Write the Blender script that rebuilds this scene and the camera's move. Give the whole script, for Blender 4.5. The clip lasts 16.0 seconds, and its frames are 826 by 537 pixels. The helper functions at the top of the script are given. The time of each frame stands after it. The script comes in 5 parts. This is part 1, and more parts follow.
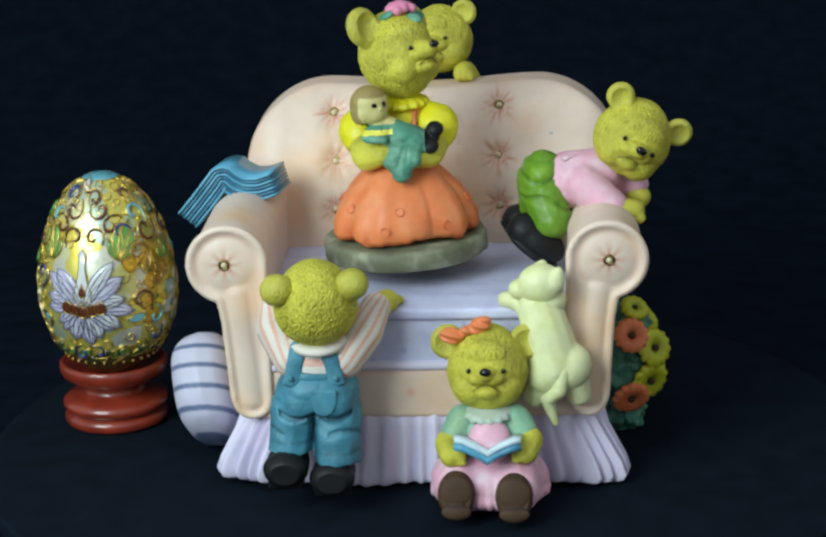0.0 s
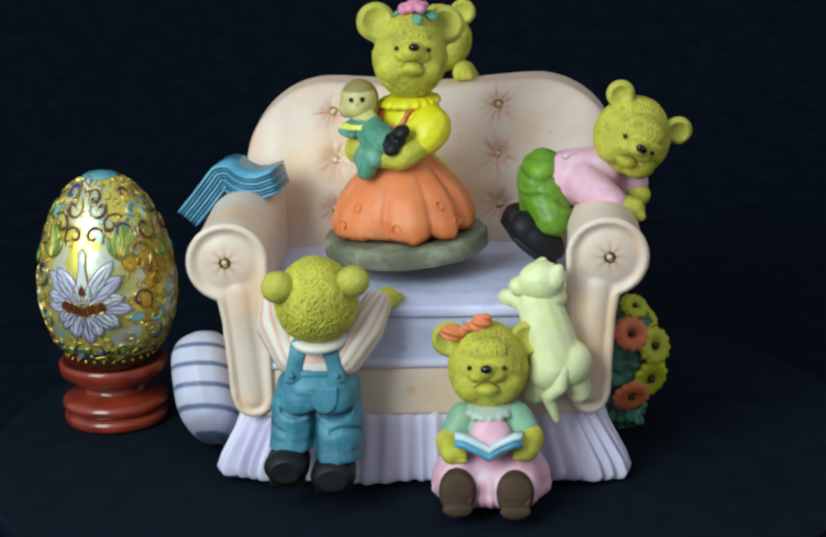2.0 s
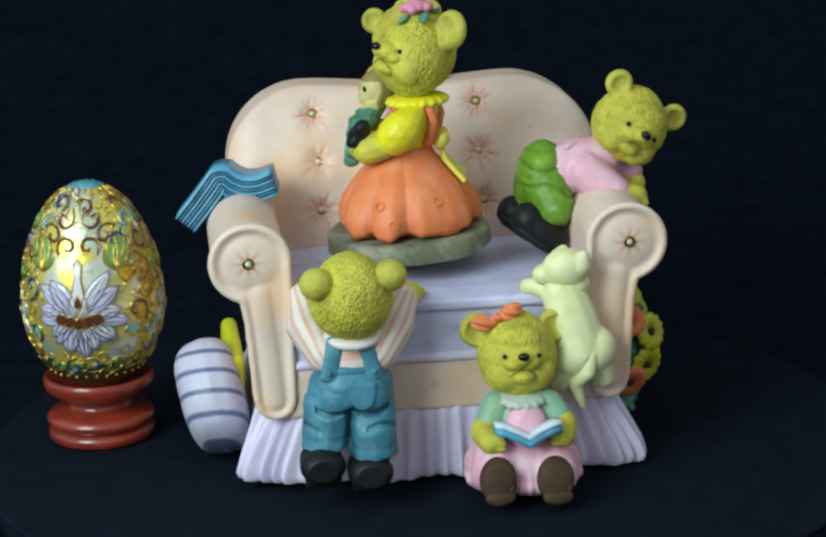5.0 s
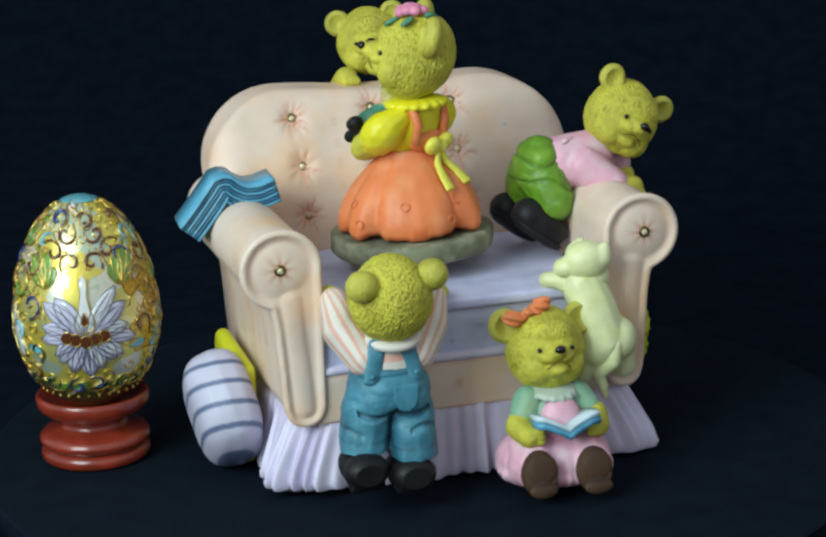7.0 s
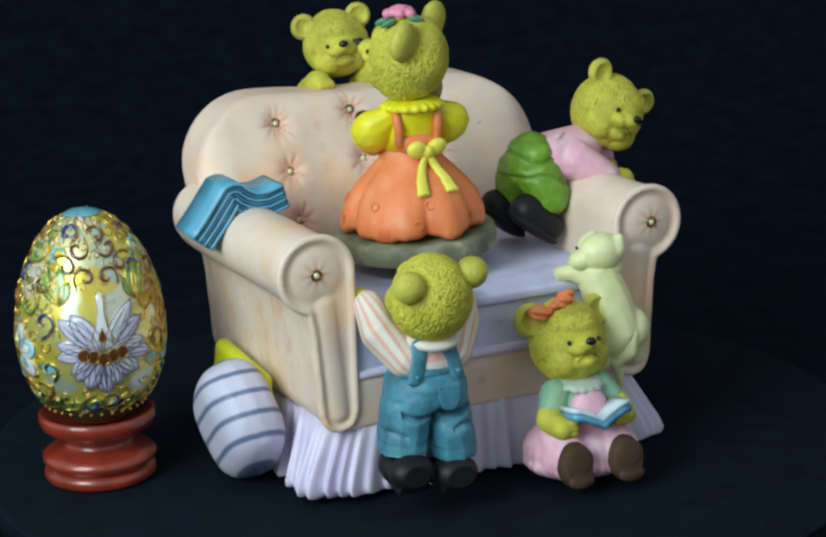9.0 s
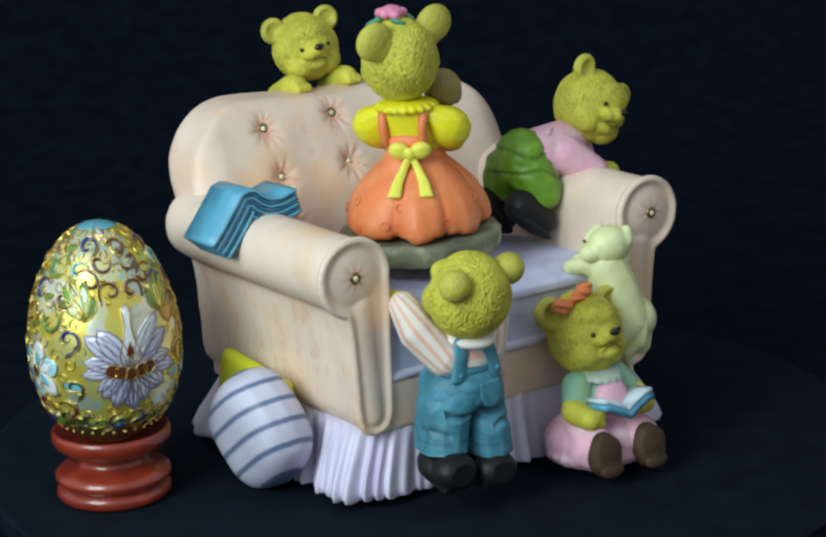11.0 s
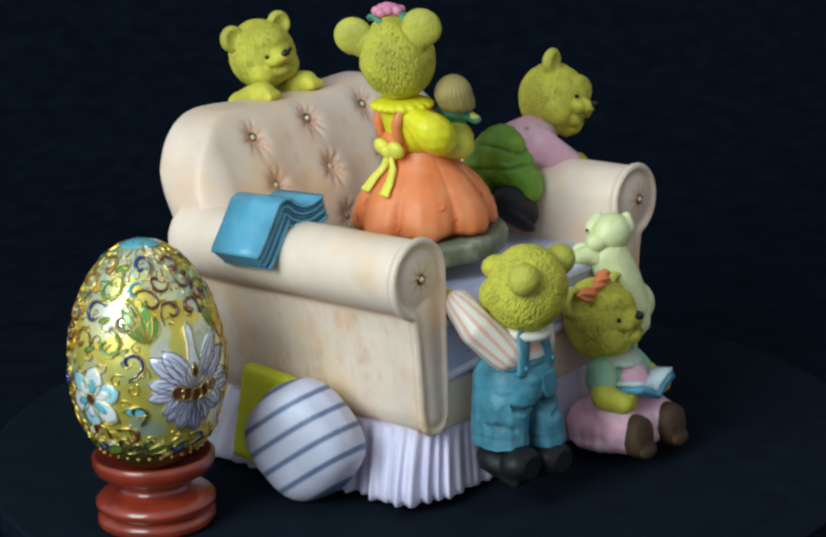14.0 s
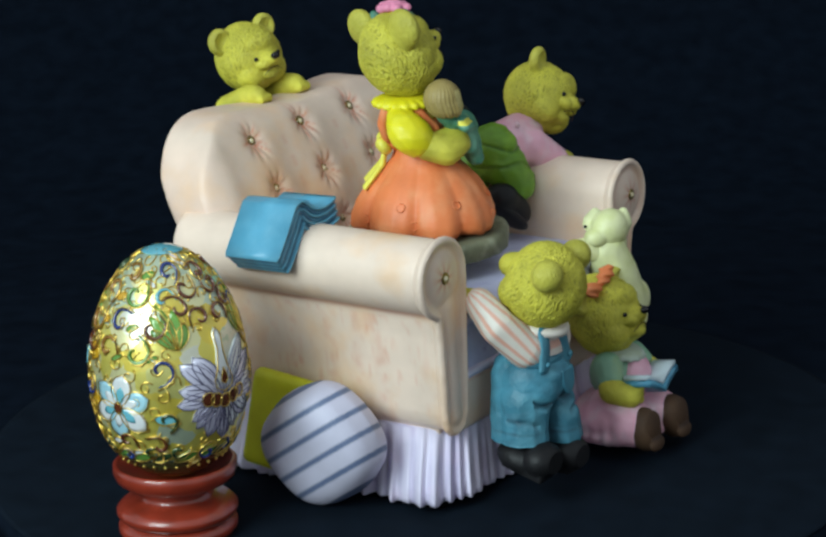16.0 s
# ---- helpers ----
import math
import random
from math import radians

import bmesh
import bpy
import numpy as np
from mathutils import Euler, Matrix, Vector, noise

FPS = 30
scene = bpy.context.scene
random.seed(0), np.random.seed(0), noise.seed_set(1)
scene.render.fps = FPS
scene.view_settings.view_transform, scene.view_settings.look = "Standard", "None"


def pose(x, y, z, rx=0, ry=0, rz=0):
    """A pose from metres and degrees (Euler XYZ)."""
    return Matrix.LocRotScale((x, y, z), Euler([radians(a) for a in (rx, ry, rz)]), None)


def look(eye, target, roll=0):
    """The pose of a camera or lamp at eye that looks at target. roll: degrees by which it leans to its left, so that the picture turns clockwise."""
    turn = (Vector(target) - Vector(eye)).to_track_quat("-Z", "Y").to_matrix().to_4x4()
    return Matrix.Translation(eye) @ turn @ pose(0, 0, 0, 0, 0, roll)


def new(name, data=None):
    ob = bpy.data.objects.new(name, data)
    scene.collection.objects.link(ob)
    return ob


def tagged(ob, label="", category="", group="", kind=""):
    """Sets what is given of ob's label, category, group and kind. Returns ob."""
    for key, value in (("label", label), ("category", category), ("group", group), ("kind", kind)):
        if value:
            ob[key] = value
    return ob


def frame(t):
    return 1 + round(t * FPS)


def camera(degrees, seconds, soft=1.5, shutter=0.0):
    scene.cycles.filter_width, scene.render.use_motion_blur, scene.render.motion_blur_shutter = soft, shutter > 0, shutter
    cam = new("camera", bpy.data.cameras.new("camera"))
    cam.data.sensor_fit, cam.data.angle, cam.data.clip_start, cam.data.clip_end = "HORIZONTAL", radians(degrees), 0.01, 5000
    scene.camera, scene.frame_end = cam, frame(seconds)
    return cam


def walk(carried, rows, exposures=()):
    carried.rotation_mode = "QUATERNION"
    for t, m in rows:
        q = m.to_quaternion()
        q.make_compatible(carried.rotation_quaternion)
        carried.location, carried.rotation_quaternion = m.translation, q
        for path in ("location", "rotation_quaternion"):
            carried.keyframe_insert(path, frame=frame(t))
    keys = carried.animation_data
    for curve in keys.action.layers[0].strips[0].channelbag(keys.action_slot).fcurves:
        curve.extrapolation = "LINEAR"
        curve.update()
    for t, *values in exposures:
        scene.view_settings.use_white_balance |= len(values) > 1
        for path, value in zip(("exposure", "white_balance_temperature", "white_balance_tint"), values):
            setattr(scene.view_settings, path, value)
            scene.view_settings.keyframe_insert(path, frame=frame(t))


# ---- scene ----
cam = camera(22.17, 16.0, soft=2.6)
EYE = Vector((0.0, -0.7151, 0.2577))
PAN, TILT, ROLL = radians(-0.32), radians(15.40), -1.63
AIM = EYE + Vector((math.sin(PAN) * math.cos(TILT), math.cos(PAN) * math.cos(TILT), -math.sin(TILT)))
walk(cam, [(0.0, look(EYE, AIM, ROLL)), (16.0, look(EYE, AIM, ROLL))])

# the turntable's turn and its first lean, in degrees
TURN = [(0.0, 0.0), (1.0, 0.05), (1.5, 0.14), (2.0, 0.26), (2.5, 0.58), (3.0, 1.14), (3.5, 2.2), (4.0, 4.5),
        (4.6, 7.6), (5.2, 10.8), (5.9, 14.5), (6.5, 17.6), (7.0, 19.9), (7.5, 22.45), (8.0, 25.35), (8.5, 27.6),
        (9.0, 29.75), (9.8, 33.6), (10.6, 37.4), (11.5, 41.8), (12.0, 44.85), (12.5, 47.05), (13.0, 48.95), (13.5, 51.4),
        (14.0, 54.1), (14.5, 55.9), (15.0, 57.2), (15.5, 58.25), (16.0, 59.5)]
LEAN = [(0.0, 1.25), (1.5, 1.25), (2.0, 0.89), (2.5, 0.57), (3.0, 0.45), (3.5, 0.1), (4.0, 0.0), (16.0, 0.0)]
LEAN_Y = 0.0673
# the mother bear's own turn on the sofa
SPIN = [(0.0, 0.0), (3.5, -75.0), (8.0, -171.0), (12.5, -263.0), (14.5, -305.0), (16.0, -338.0)]


def ease(rows, t):
    return float(np.interp(t, [r[0] for r in rows], [r[1] for r in rows]))


def table_pose(t):
    hinge = pose(0, LEAN_Y, 0)
    return hinge @ pose(0, 0, 0, ease(LEAN, t)) @ hinge.inverted() @ pose(0, 0, 0, 0, 0, ease(TURN, t))


# ---- light ----
world = bpy.data.worlds.new("room")
scene.world = world
world.use_nodes = True
world.node_tree.nodes["Background"].inputs[0].default_value = (0.82, 0.92, 1.0, 1)
world.node_tree.nodes["Background"].inputs[1].default_value = 0.52
lamp_data = bpy.data.lights.new("key_lamp", "AREA")
lamp_data.shape, lamp_data.size, lamp_data.size_y = "RECTANGLE", 0.40, 0.46
lamp_data.energy, lamp_data.color = 6.5, (0.79, 0.97, 1.0)
lamp = new("key_lamp", lamp_data)
lamp.matrix_world = look((-0.46, -0.62, 0.45), (0, 0, 0.06))
scene.view_settings.exposure = 0.0

# ---- materials ----


def material(name, base, accent=None, rough=0.5, metal=0.0, bump=0.24, fine=900, coarse=90, vary=0.12, fur=0.0, coat=0.0,
             wash=None, wash_amount=0.0, wash_scale=140, gloss=0.5):
    """Painted resin and the like: base and accent paint (by the mesh's own paint attribute, which also carries crease
    shade), blotches, grain, relief.
    """
    m = bpy.data.materials.new(name)
    m.use_nodes = True
    nt = m.node_tree
    n, l = nt.nodes, nt.links
    bsdf = n["Principled BSDF"]
    geo = n.new("ShaderNodeTexCoord")
    rgb = n.new("ShaderNodeMix")
    rgb.data_type = "RGBA"
    rgb.inputs[6].default_value = (*base, 1)
    rgb.inputs[7].default_value = (*(accent or base), 1)
    att = n.new("ShaderNodeAttribute")
    att.attribute_name = "paint"
    l.new(att.outputs["Fac"], rgb.inputs[0])
    out = rgb.outputs[2]
    if wash:
        wn = n.new("ShaderNodeTexNoise")
        wn.inputs["Scale"].default_value, wn.inputs["Detail"].default_value = wash_scale, 4
        l.new(geo.outputs["Object"], wn.inputs["Vector"])
        ramp = n.new("ShaderNodeMapRange")
        ramp.inputs[1].default_value, ramp.inputs[2].default_value, ramp.inputs[4].default_value = 0.48, 0.72, wash_amount
        l.new(wn.outputs["Fac"], ramp.inputs[0])
        mx = n.new("ShaderNodeMix")
        mx.data_type = "RGBA"
        mx.inputs[7].default_value = (*wash, 1)
        l.new(ramp.outputs[0], mx.inputs[0])
        l.new(out, mx.inputs[6])
        out = mx.outputs[2]
    big = n.new("ShaderNodeTexNoise")
    big.inputs["Scale"].default_value, big.inputs["Detail"].default_value = coarse, 5
    l.new(geo.outputs["Object"], big.inputs["Vector"])
    val = n.new("ShaderNodeMapRange")
    val.inputs[1].default_value, val.inputs[2].default_value = 0.3, 0.7
    val.inputs[3].default_value, val.inputs[4].default_value = 1 - vary, 1 + vary
    l.new(big.outputs["Fac"], val.inputs[0])
    hsv = n.new("ShaderNodeHueSaturation")
    l.new(val.outputs[0], hsv.inputs["Value"])
    l.new(out, hsv.inputs["Color"])
    l.new(hsv.outputs[0], bsdf.inputs["Base Color"])
    small = n.new("ShaderNodeTexNoise")
    small.inputs["Scale"].default_value, small.inputs["Detail"].default_value = fine, 3
    if fur:
        mapping = n.new("ShaderNodeMapping")
        mapping.inputs["Scale"].default_value = (1.0, 1.0, 0.32)
        warp = n.new("ShaderNodeTexNoise")
        warp.inputs["Scale"].default_value = 160
        l.new(geo.outputs["Object"], warp.inputs["Vector"])
        add = n.new("ShaderNodeMix")
        add.data_type = "VECTOR"
        add.inputs[0].default_value = 0.004
        l.new(geo.outputs["Object"], add.inputs[4])
        l.new(warp.outputs["Color"], add.inputs[5])
        l.new(add.outputs[1], mapping.inputs["Vector"])
        l.new(mapping.outputs[0], small.inputs["Vector"])
    else:
        l.new(geo.outputs["Object"], small.inputs["Vector"])
    bp = n.new("ShaderNodeBump")
    bp.inputs["Strength"].default_value = max(bump, fur)
    bp.inputs["Distance"].default_value = 0.0011 if fur else 0.0003
    l.new(small.outputs["Fac"], bp.inputs["Height"])
    l.new(bp.outputs[0], bsdf.inputs["Normal"])
    rr = n.new("ShaderNodeMapRange")
    rr.inputs[3].default_value, rr.inputs[4].default_value = max(0.03, rough - 0.1), min(1, rough + 0.12)
    l.new(big.outputs["Fac"], rr.inputs[0])
    l.new(rr.outputs[0], bsdf.inputs["Roughness"])
    bsdf.inputs["Metallic"].default_value = metal
    bsdf.inputs["Specular IOR Level"].default_value = gloss
    bsdf.inputs["Coat Weight"].default_value = coat
    bsdf.inputs["Coat Roughness"].default_value = 0.12
    return m


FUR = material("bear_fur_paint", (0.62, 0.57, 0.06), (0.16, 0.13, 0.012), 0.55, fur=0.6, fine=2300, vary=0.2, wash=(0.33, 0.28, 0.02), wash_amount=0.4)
EARS = material("bear_ear_paint", (0.55, 0.51, 0.07), (0.34, 0.3, 0.03), 0.52, fur=0.65, fine=1500, vary=0.18, wash=(0.36, 0.31, 0.03), wash_amount=0.4)
CAT = material("cat_paint", (0.78, 0.80, 0.44), (0.5, 0.5, 0.12), 0.45, bump=0.2, wash=(0.58, 0.63, 0.16), wash_amount=0.5)
PEACH = material("peach_paint", (0.80, 0.63, 0.51), (0.66, 0.25, 0.15), 0.45, bump=0.12, vary=0.06, wash=(0.82, 0.52, 0.30), wash_amount=0.85, wash_scale=48)
LILAC = material("lilac_paint", (0.63, 0.64, 0.85), (0.36, 0.33, 0.6), 0.5, vary=0.07, wash=(0.40, 0.38, 0.66), wash_amount=0.5, wash_scale=110)
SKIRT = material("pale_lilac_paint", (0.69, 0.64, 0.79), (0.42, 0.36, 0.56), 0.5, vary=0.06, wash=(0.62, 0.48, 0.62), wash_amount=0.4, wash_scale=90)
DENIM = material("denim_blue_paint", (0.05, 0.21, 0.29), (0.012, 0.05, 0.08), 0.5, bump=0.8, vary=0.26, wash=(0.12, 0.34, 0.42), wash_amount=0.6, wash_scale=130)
SHIRT = material("striped_shirt_paint", (0.72, 0.66, 0.58), (0.72, 0.32, 0.22), 0.5, vary=0.05)
BLACK = material("black_paint", (0.009, 0.009, 0.010), (0.03, 0.03, 0.03), 0.5, vary=0.35, bump=0.4, gloss=0.28)
GLOSSBLACK = material("glossy_black_paint", (0.008, 0.007, 0.006), None, 0.12, bump=0)
BROWN = material("brown_shoe_paint", (0.068, 0.036, 0.019), (0.02, 0.01, 0.008), 0.66, vary=0.3, bump=0.5, gloss=0.3)
PINK = material("pink_paint", (0.80, 0.42, 0.52), (0.85, 0.62, 0.68), 0.5, vary=0.06, wash=(0.82, 0.66, 0.70), wash_amount=0.7)
MINT = material("mint_paint", (0.24, 0.45, 0.30), (0.5, 0.58, 0.5), 0.5, vary=0.12, wash=(0.35, 0.42, 0.16), wash_amount=0.5)
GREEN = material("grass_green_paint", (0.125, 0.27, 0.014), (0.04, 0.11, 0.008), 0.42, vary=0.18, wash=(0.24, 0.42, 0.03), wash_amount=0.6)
TEAL = material("teal_paint", (0.07, 0.25, 0.16), (0.02, 0.08, 0.06), 0.5, vary=0.25, wash=(0.18, 0.38, 0.26), wash_amount=0.75)
YELLOW = material("bright_yellow_paint", (0.78, 0.70, 0.012), (0.5, 0.45, 0.02), 0.42, vary=0.08, wash=(0.82, 0.78, 0.08), wash_amount=0.5)
PALEYELLOW = material("pale_yellow_paint", (0.78, 0.72, 0.09), None, 0.45, vary=0.08)
LIME = material("lime_paint", (0.62, 0.62, 0.02), (0.3, 0.34, 0.01), 0.45, vary=0.1)
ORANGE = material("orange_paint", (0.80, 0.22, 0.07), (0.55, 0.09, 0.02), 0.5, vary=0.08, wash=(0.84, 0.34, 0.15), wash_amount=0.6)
ROSE = material("rose_paint", (0.75, 0.25, 0.38), (0.5, 0.1, 0.2), 0.5, vary=0.1)
STONE = material("grey_green_stone_paint", (0.16, 0.165, 0.10), (0.08, 0.08, 0.05), 0.6, bump=0.9, fine=420, vary=0.45, wash=(0.34, 0.35, 0.25), wash_amount=0.8)
BLUE = material("sky_blue_paint", (0.10, 0.36, 0.52), (0.02, 0.08, 0.16), 0.36, vary=0.1, wash=(0.17, 0.45, 0.6), wash_amount=0.5)
PAPER = material("pale_blue_paint", (0.62, 0.74, 0.78), (0.2, 0.4, 0.5), 0.45, vary=0.08)
STRIPES = material("striped_cushion_paint", (0.56, 0.54, 0.66), (0.10, 0.14, 0.25), 0.5, vary=0.06)
SKIN = material("doll_paint", (0.60, 0.52, 0.20), (0.30, 0.22, 0.07), 0.5, vary=0.1)
GOLD = material("gold_wire", (0.78, 0.55, 0.13), None, 0.3, metal=1.0, bump=0.02, vary=0.08)
GILT = material("gilt_egg_ground", (0.80, 0.68, 0.10), None, 0.32, metal=0.6, bump=0.2, fine=420, vary=0.2, coat=0.9, wash=(0.74, 0.75, 0.58), wash_amount=0.7, wash_scale=60)
BRASS = material("aged_brass", (0.30, 0.22, 0.08), None, 0.35, metal=1.0, vary=0.2)
GEM = material("pale_gem", (0.72, 0.62, 0.40), None, 0.12, bump=0, coat=1.0)
WOOD = material("red_lacquered_wood", (0.24, 0.028, 0.012), None, 0.32, bump=0.1, vary=0.3, coat=0.7)
CLOTH = material("navy_cloth", (0.0047, 0.0087, 0.0150), None, 0.9, bump=0.4, fine=1600, vary=0.2, gloss=0.06)
BACK = material("black_cloth", (0.0042, 0.0076, 0.0140), None, 0.95, bump=0.3, fine=1200, vary=0.25, gloss=0.03)
GAP_BLACK = material("gap_black", (0.004, 0.004, 0.005), None, 0.95, vary=0.1, gloss=0.03)


def enamel(name, col):
    return material(name, col, None, 0.16, bump=0.05, vary=0.14, coat=0.9)


E_LILAC = enamel("lilac_enamel", (0.56, 0.54, 0.66))
E_SKY = enamel("sky_enamel", (0.34, 0.58, 0.66))
E_SLATE = enamel("slate_enamel", (0.13, 0.12, 0.2))
E_LEAF = enamel("leaf_green_enamel", (0.16, 0.36, 0.06))
E_WHITE = enamel("white_enamel", (0.66, 0.68, 0.68))
E_TEAL = enamel("turquoise_enamel", (0.14, 0.42, 0.50))
E_GREEN = enamel("green_enamel", (0.11, 0.25, 0.04))
E_NAVY = enamel("navy_enamel", (0.015, 0.035, 0.16))
E_BROWN = enamel("brown_enamel", (0.11, 0.03, 0.012))
E_UMBER = enamel("umber_enamel", (0.26, 0.12, 0.02))
E_AMBER = enamel("amber_enamel", (0.55, 0.30, 0.015))
E_DARK = enamel("dark_green_enamel", (0.03, 0.06, 0.02))



def enamel_ground(m):
    """Cells of yellow, green, turquoise and white enamel over the gilt ground."""
    nt = m.node_tree
    n, l = nt.nodes, nt.links
    bsdf = n["Principled BSDF"]
    old = bsdf.inputs["Base Color"].links[0].from_socket
    tc = n.new("ShaderNodeTexCoord")
    warp = n.new("ShaderNodeTexNoise")
    warp.inputs["Scale"].default_value = 170
    l.new(tc.outputs["Object"], warp.inputs["Vector"])
    mix = n.new("ShaderNodeMix")
    mix.data_type = "VECTOR"
    mix.inputs[0].default_value = 0.006
    l.new(tc.outputs["Object"], mix.inputs[4])
    l.new(warp.outputs["Color"], mix.inputs[5])
    cell = n.new("ShaderNodeTexVoronoi")
    cell.inputs["Scale"].default_value = 120
    l.new(mix.outputs[1], cell.inputs["Vector"])
    ramp = n.new("ShaderNodeValToRGB")
    ramp.color_ramp.interpolation = "CONSTANT"
    stops = [(0.0, (0.74, 0.64, 0.12)), (0.30, (0.66, 0.64, 0.24)), (0.42, (0.78, 0.76, 0.48)), (0.58, (0.46, 0.62, 0.58)), (0.68, (0.72, 0.74, 0.72)), (0.86, (0.78, 0.60, 0.08))]
    while len(ramp.color_ramp.elements) < len(stops):
        ramp.color_ramp.elements.new(0.5)
    for e, (pos, col) in zip(ramp.color_ramp.elements, stops):
        e.position, e.color = pos, (*col, 1)
    sep = n.new("ShaderNodeSeparateColor")
    l.new(cell.outputs["Color"], sep.inputs[0])
    l.new(sep.outputs[0], ramp.inputs[0])
    both = n.new("ShaderNodeMix")
    both.data_type = "RGBA"
    both.inputs[0].default_value = 0.75
    l.new(old, both.inputs[6])
    l.new(ramp.outputs[0], both.inputs[7])
    l.new(both.outputs[2], bsdf.inputs["Base Color"])
    bsdf.inputs["Coat Roughness"].default_value = 0.1


enamel_ground(GILT)

# ---- mesh tools; all sizes below are in centimetres ----
SOFA = pose(-0.0005, -0.0001, 0, 0, 0, -2.7)
CM = 0.01
ORIGIN = {}
RIDERS = []


def frame_axes(forward, up):
    """A turn whose -y axis is forward and whose z axis lies near up."""
    y = -Vector(forward).normalized()
    x = y.cross(Vector(up)).normalized()
    return Matrix((x, y, x.cross(y))).transposed().to_4x4()


def ball(bm, c, r, turn=None, sub=3):
    r = (r, r, r) if not hasattr(r, "__len__") else r
    m = Matrix.Translation(c) @ (turn or Matrix()) @ Matrix.Diagonal((*r, 1))
    bmesh.ops.create_icosphere(bm, subdivisions=sub, radius=1, matrix=m)


def limb(bm, pts, radii, sub=2, steps=7):
    """A chain of balls along a line of points."""
    for (a, ra), (b, rb) in zip(zip(pts, radii), zip(pts[1:], radii[1:])):
        for k in range(steps + 1):
            f = k / steps
            ball(bm, Vector(a).lerp(Vector(b), f), ra + (rb - ra) * f, sub=sub)


def lathe(bm, profile, c=(0, 0, 0), seg=48, turn=None, wave=None):
    """Turns a profile of (radius, height) about an upright axis; wave(angle, k) scales the radius."""
    m = Matrix.Translation(c) @ (turn or Matrix())
    rings = []
    for k, (r, z) in enumerate(profile):
        ring = []
        for i in range(seg):
            a = 2 * math.pi * i / seg
            s = wave(a, k) if wave else 1.0
            ring.append(bm.verts.new(m @ Vector((r * s * math.cos(a), r * s * math.sin(a), z))))
        rings.append(ring)
    for a, b in zip(rings, rings[1:]):
        for i in range(seg):
            bm.faces.new((a[i], a[(i + 1) % seg], b[(i + 1) % seg], b[i]))
    bm.faces.new(rings[0][::-1])
    bm.faces.new(rings[-1])


def tube(bm, pts, r, seg=6, closed=False, flat=None):
    """A round wire along points; radii may taper (a list)."""
    pts = [Vector(p) for p in pts]
    n = len(pts)
    rad = r if hasattr(r, "__len__") else [r] * n
    rings = []
    for i, p in enumerate(pts):
        a, b = (pts[i - 1], pts[(i + 1) % n]) if closed else (pts[max(i - 1, 0)], pts[min(i + 1, n - 1)])
        t = (b - a).normalized()
        x = t.cross(Vector((0.31, 0.52, 0.8))).normalized()
        y = t.cross(x)
        rings.append([bm.verts.new(p + rad[i] * (math.cos(2 * math.pi * k / seg) * x + math.sin(2 * math.pi * k / seg) * y)) for k in range(seg)])
    for i in range(n if closed else n - 1):
        a, b = rings[i], rings[(i + 1) % n]
        for k in range(seg):
            bm.faces.new((a[k], a[(k + 1) % seg], b[(k + 1) % seg], b[k]))
    if not closed:
        bm.faces.new(rings[0][::-1])
        bm.faces.new(rings[-1])


def box(bm, lo, hi, turn=None):
    c = (Vector(lo) + Vector(hi)) / 2
    s = Vector(hi) - Vector(lo)
    bmesh.ops.create_cube(bm, size=1, matrix=Matrix.Translation(c) @ (turn or Matrix()) @ Matrix.Diagonal((*s, 1)))


def plate(bm, outline, depth, m=None):
    """A flat shape (x, z) given depth along y from 0."""
    m = m or Matrix()
    a = [bm.verts.new(m @ Vector((x, 0, z))) for x, z in outline]
    b = [bm.verts.new(m @ Vector((x, depth, z))) for x, z in outline]
    n = len(a)
    bm.faces.new(a)
    bm.faces.new(b[::-1])
    for i in range(n):
        bm.faces.new((a[i], b[i], b[(i + 1) % n], a[(i + 1) % n]))


def ring_points(c, r, turn=None, n=24, start=0.0, stop=2 * math.pi, rz=None):
    m = Matrix.Translation(c) @ (turn or Matrix())
    return [m @ Vector((r * math.cos(start + (stop - start) * i / n), 0, (rz or r) * math.sin(start + (stop - start) * i / n))) for i in range(n + 1)]


def mesh_of(bm, name, voxel=0.0, smooth=0, shape=None, paint=None, origin=(0, 0, 0)):
    bmesh.ops.recalc_face_normals(bm, faces=bm.faces)
    me = bpy.data.meshes.new(name)
    bm.to_mesh(me)
    bm.free()
    if voxel or smooth:
        ob = new("tmp", me)
        if voxel:
            mod = ob.modifiers.new("r", "REMESH")
            mod.mode, mod.voxel_size = "VOXEL", voxel
        if smooth:
            mod = ob.modifiers.new("s", "SMOOTH")
            mod.factor, mod.iterations = 0.5, smooth
        out = bpy.data.meshes.new_from_object(ob.evaluated_get(bpy.context.evaluated_depsgraph_get()))
        bpy.data.objects.remove(ob)
        bpy.data.meshes.remove(me)
        me = out
        me.name = name
    p = np.empty(len(me.vertices) * 3)
    me.vertices.foreach_get("co", p)
    p = p.reshape(-1, 3)
    if shape:
        p = shape(p)
    if paint:
        me.attributes.new("paint", "FLOAT", "POINT").data.foreach_set("value", np.clip(paint(p), 0, 1).astype(np.float32))
    me.vertices.foreach_set("co", ((p - np.array(origin)) * CM).ravel())
    me.polygons.foreach_set("use_smooth", np.ones(len(me.polygons), bool))
    me.update()
    return me


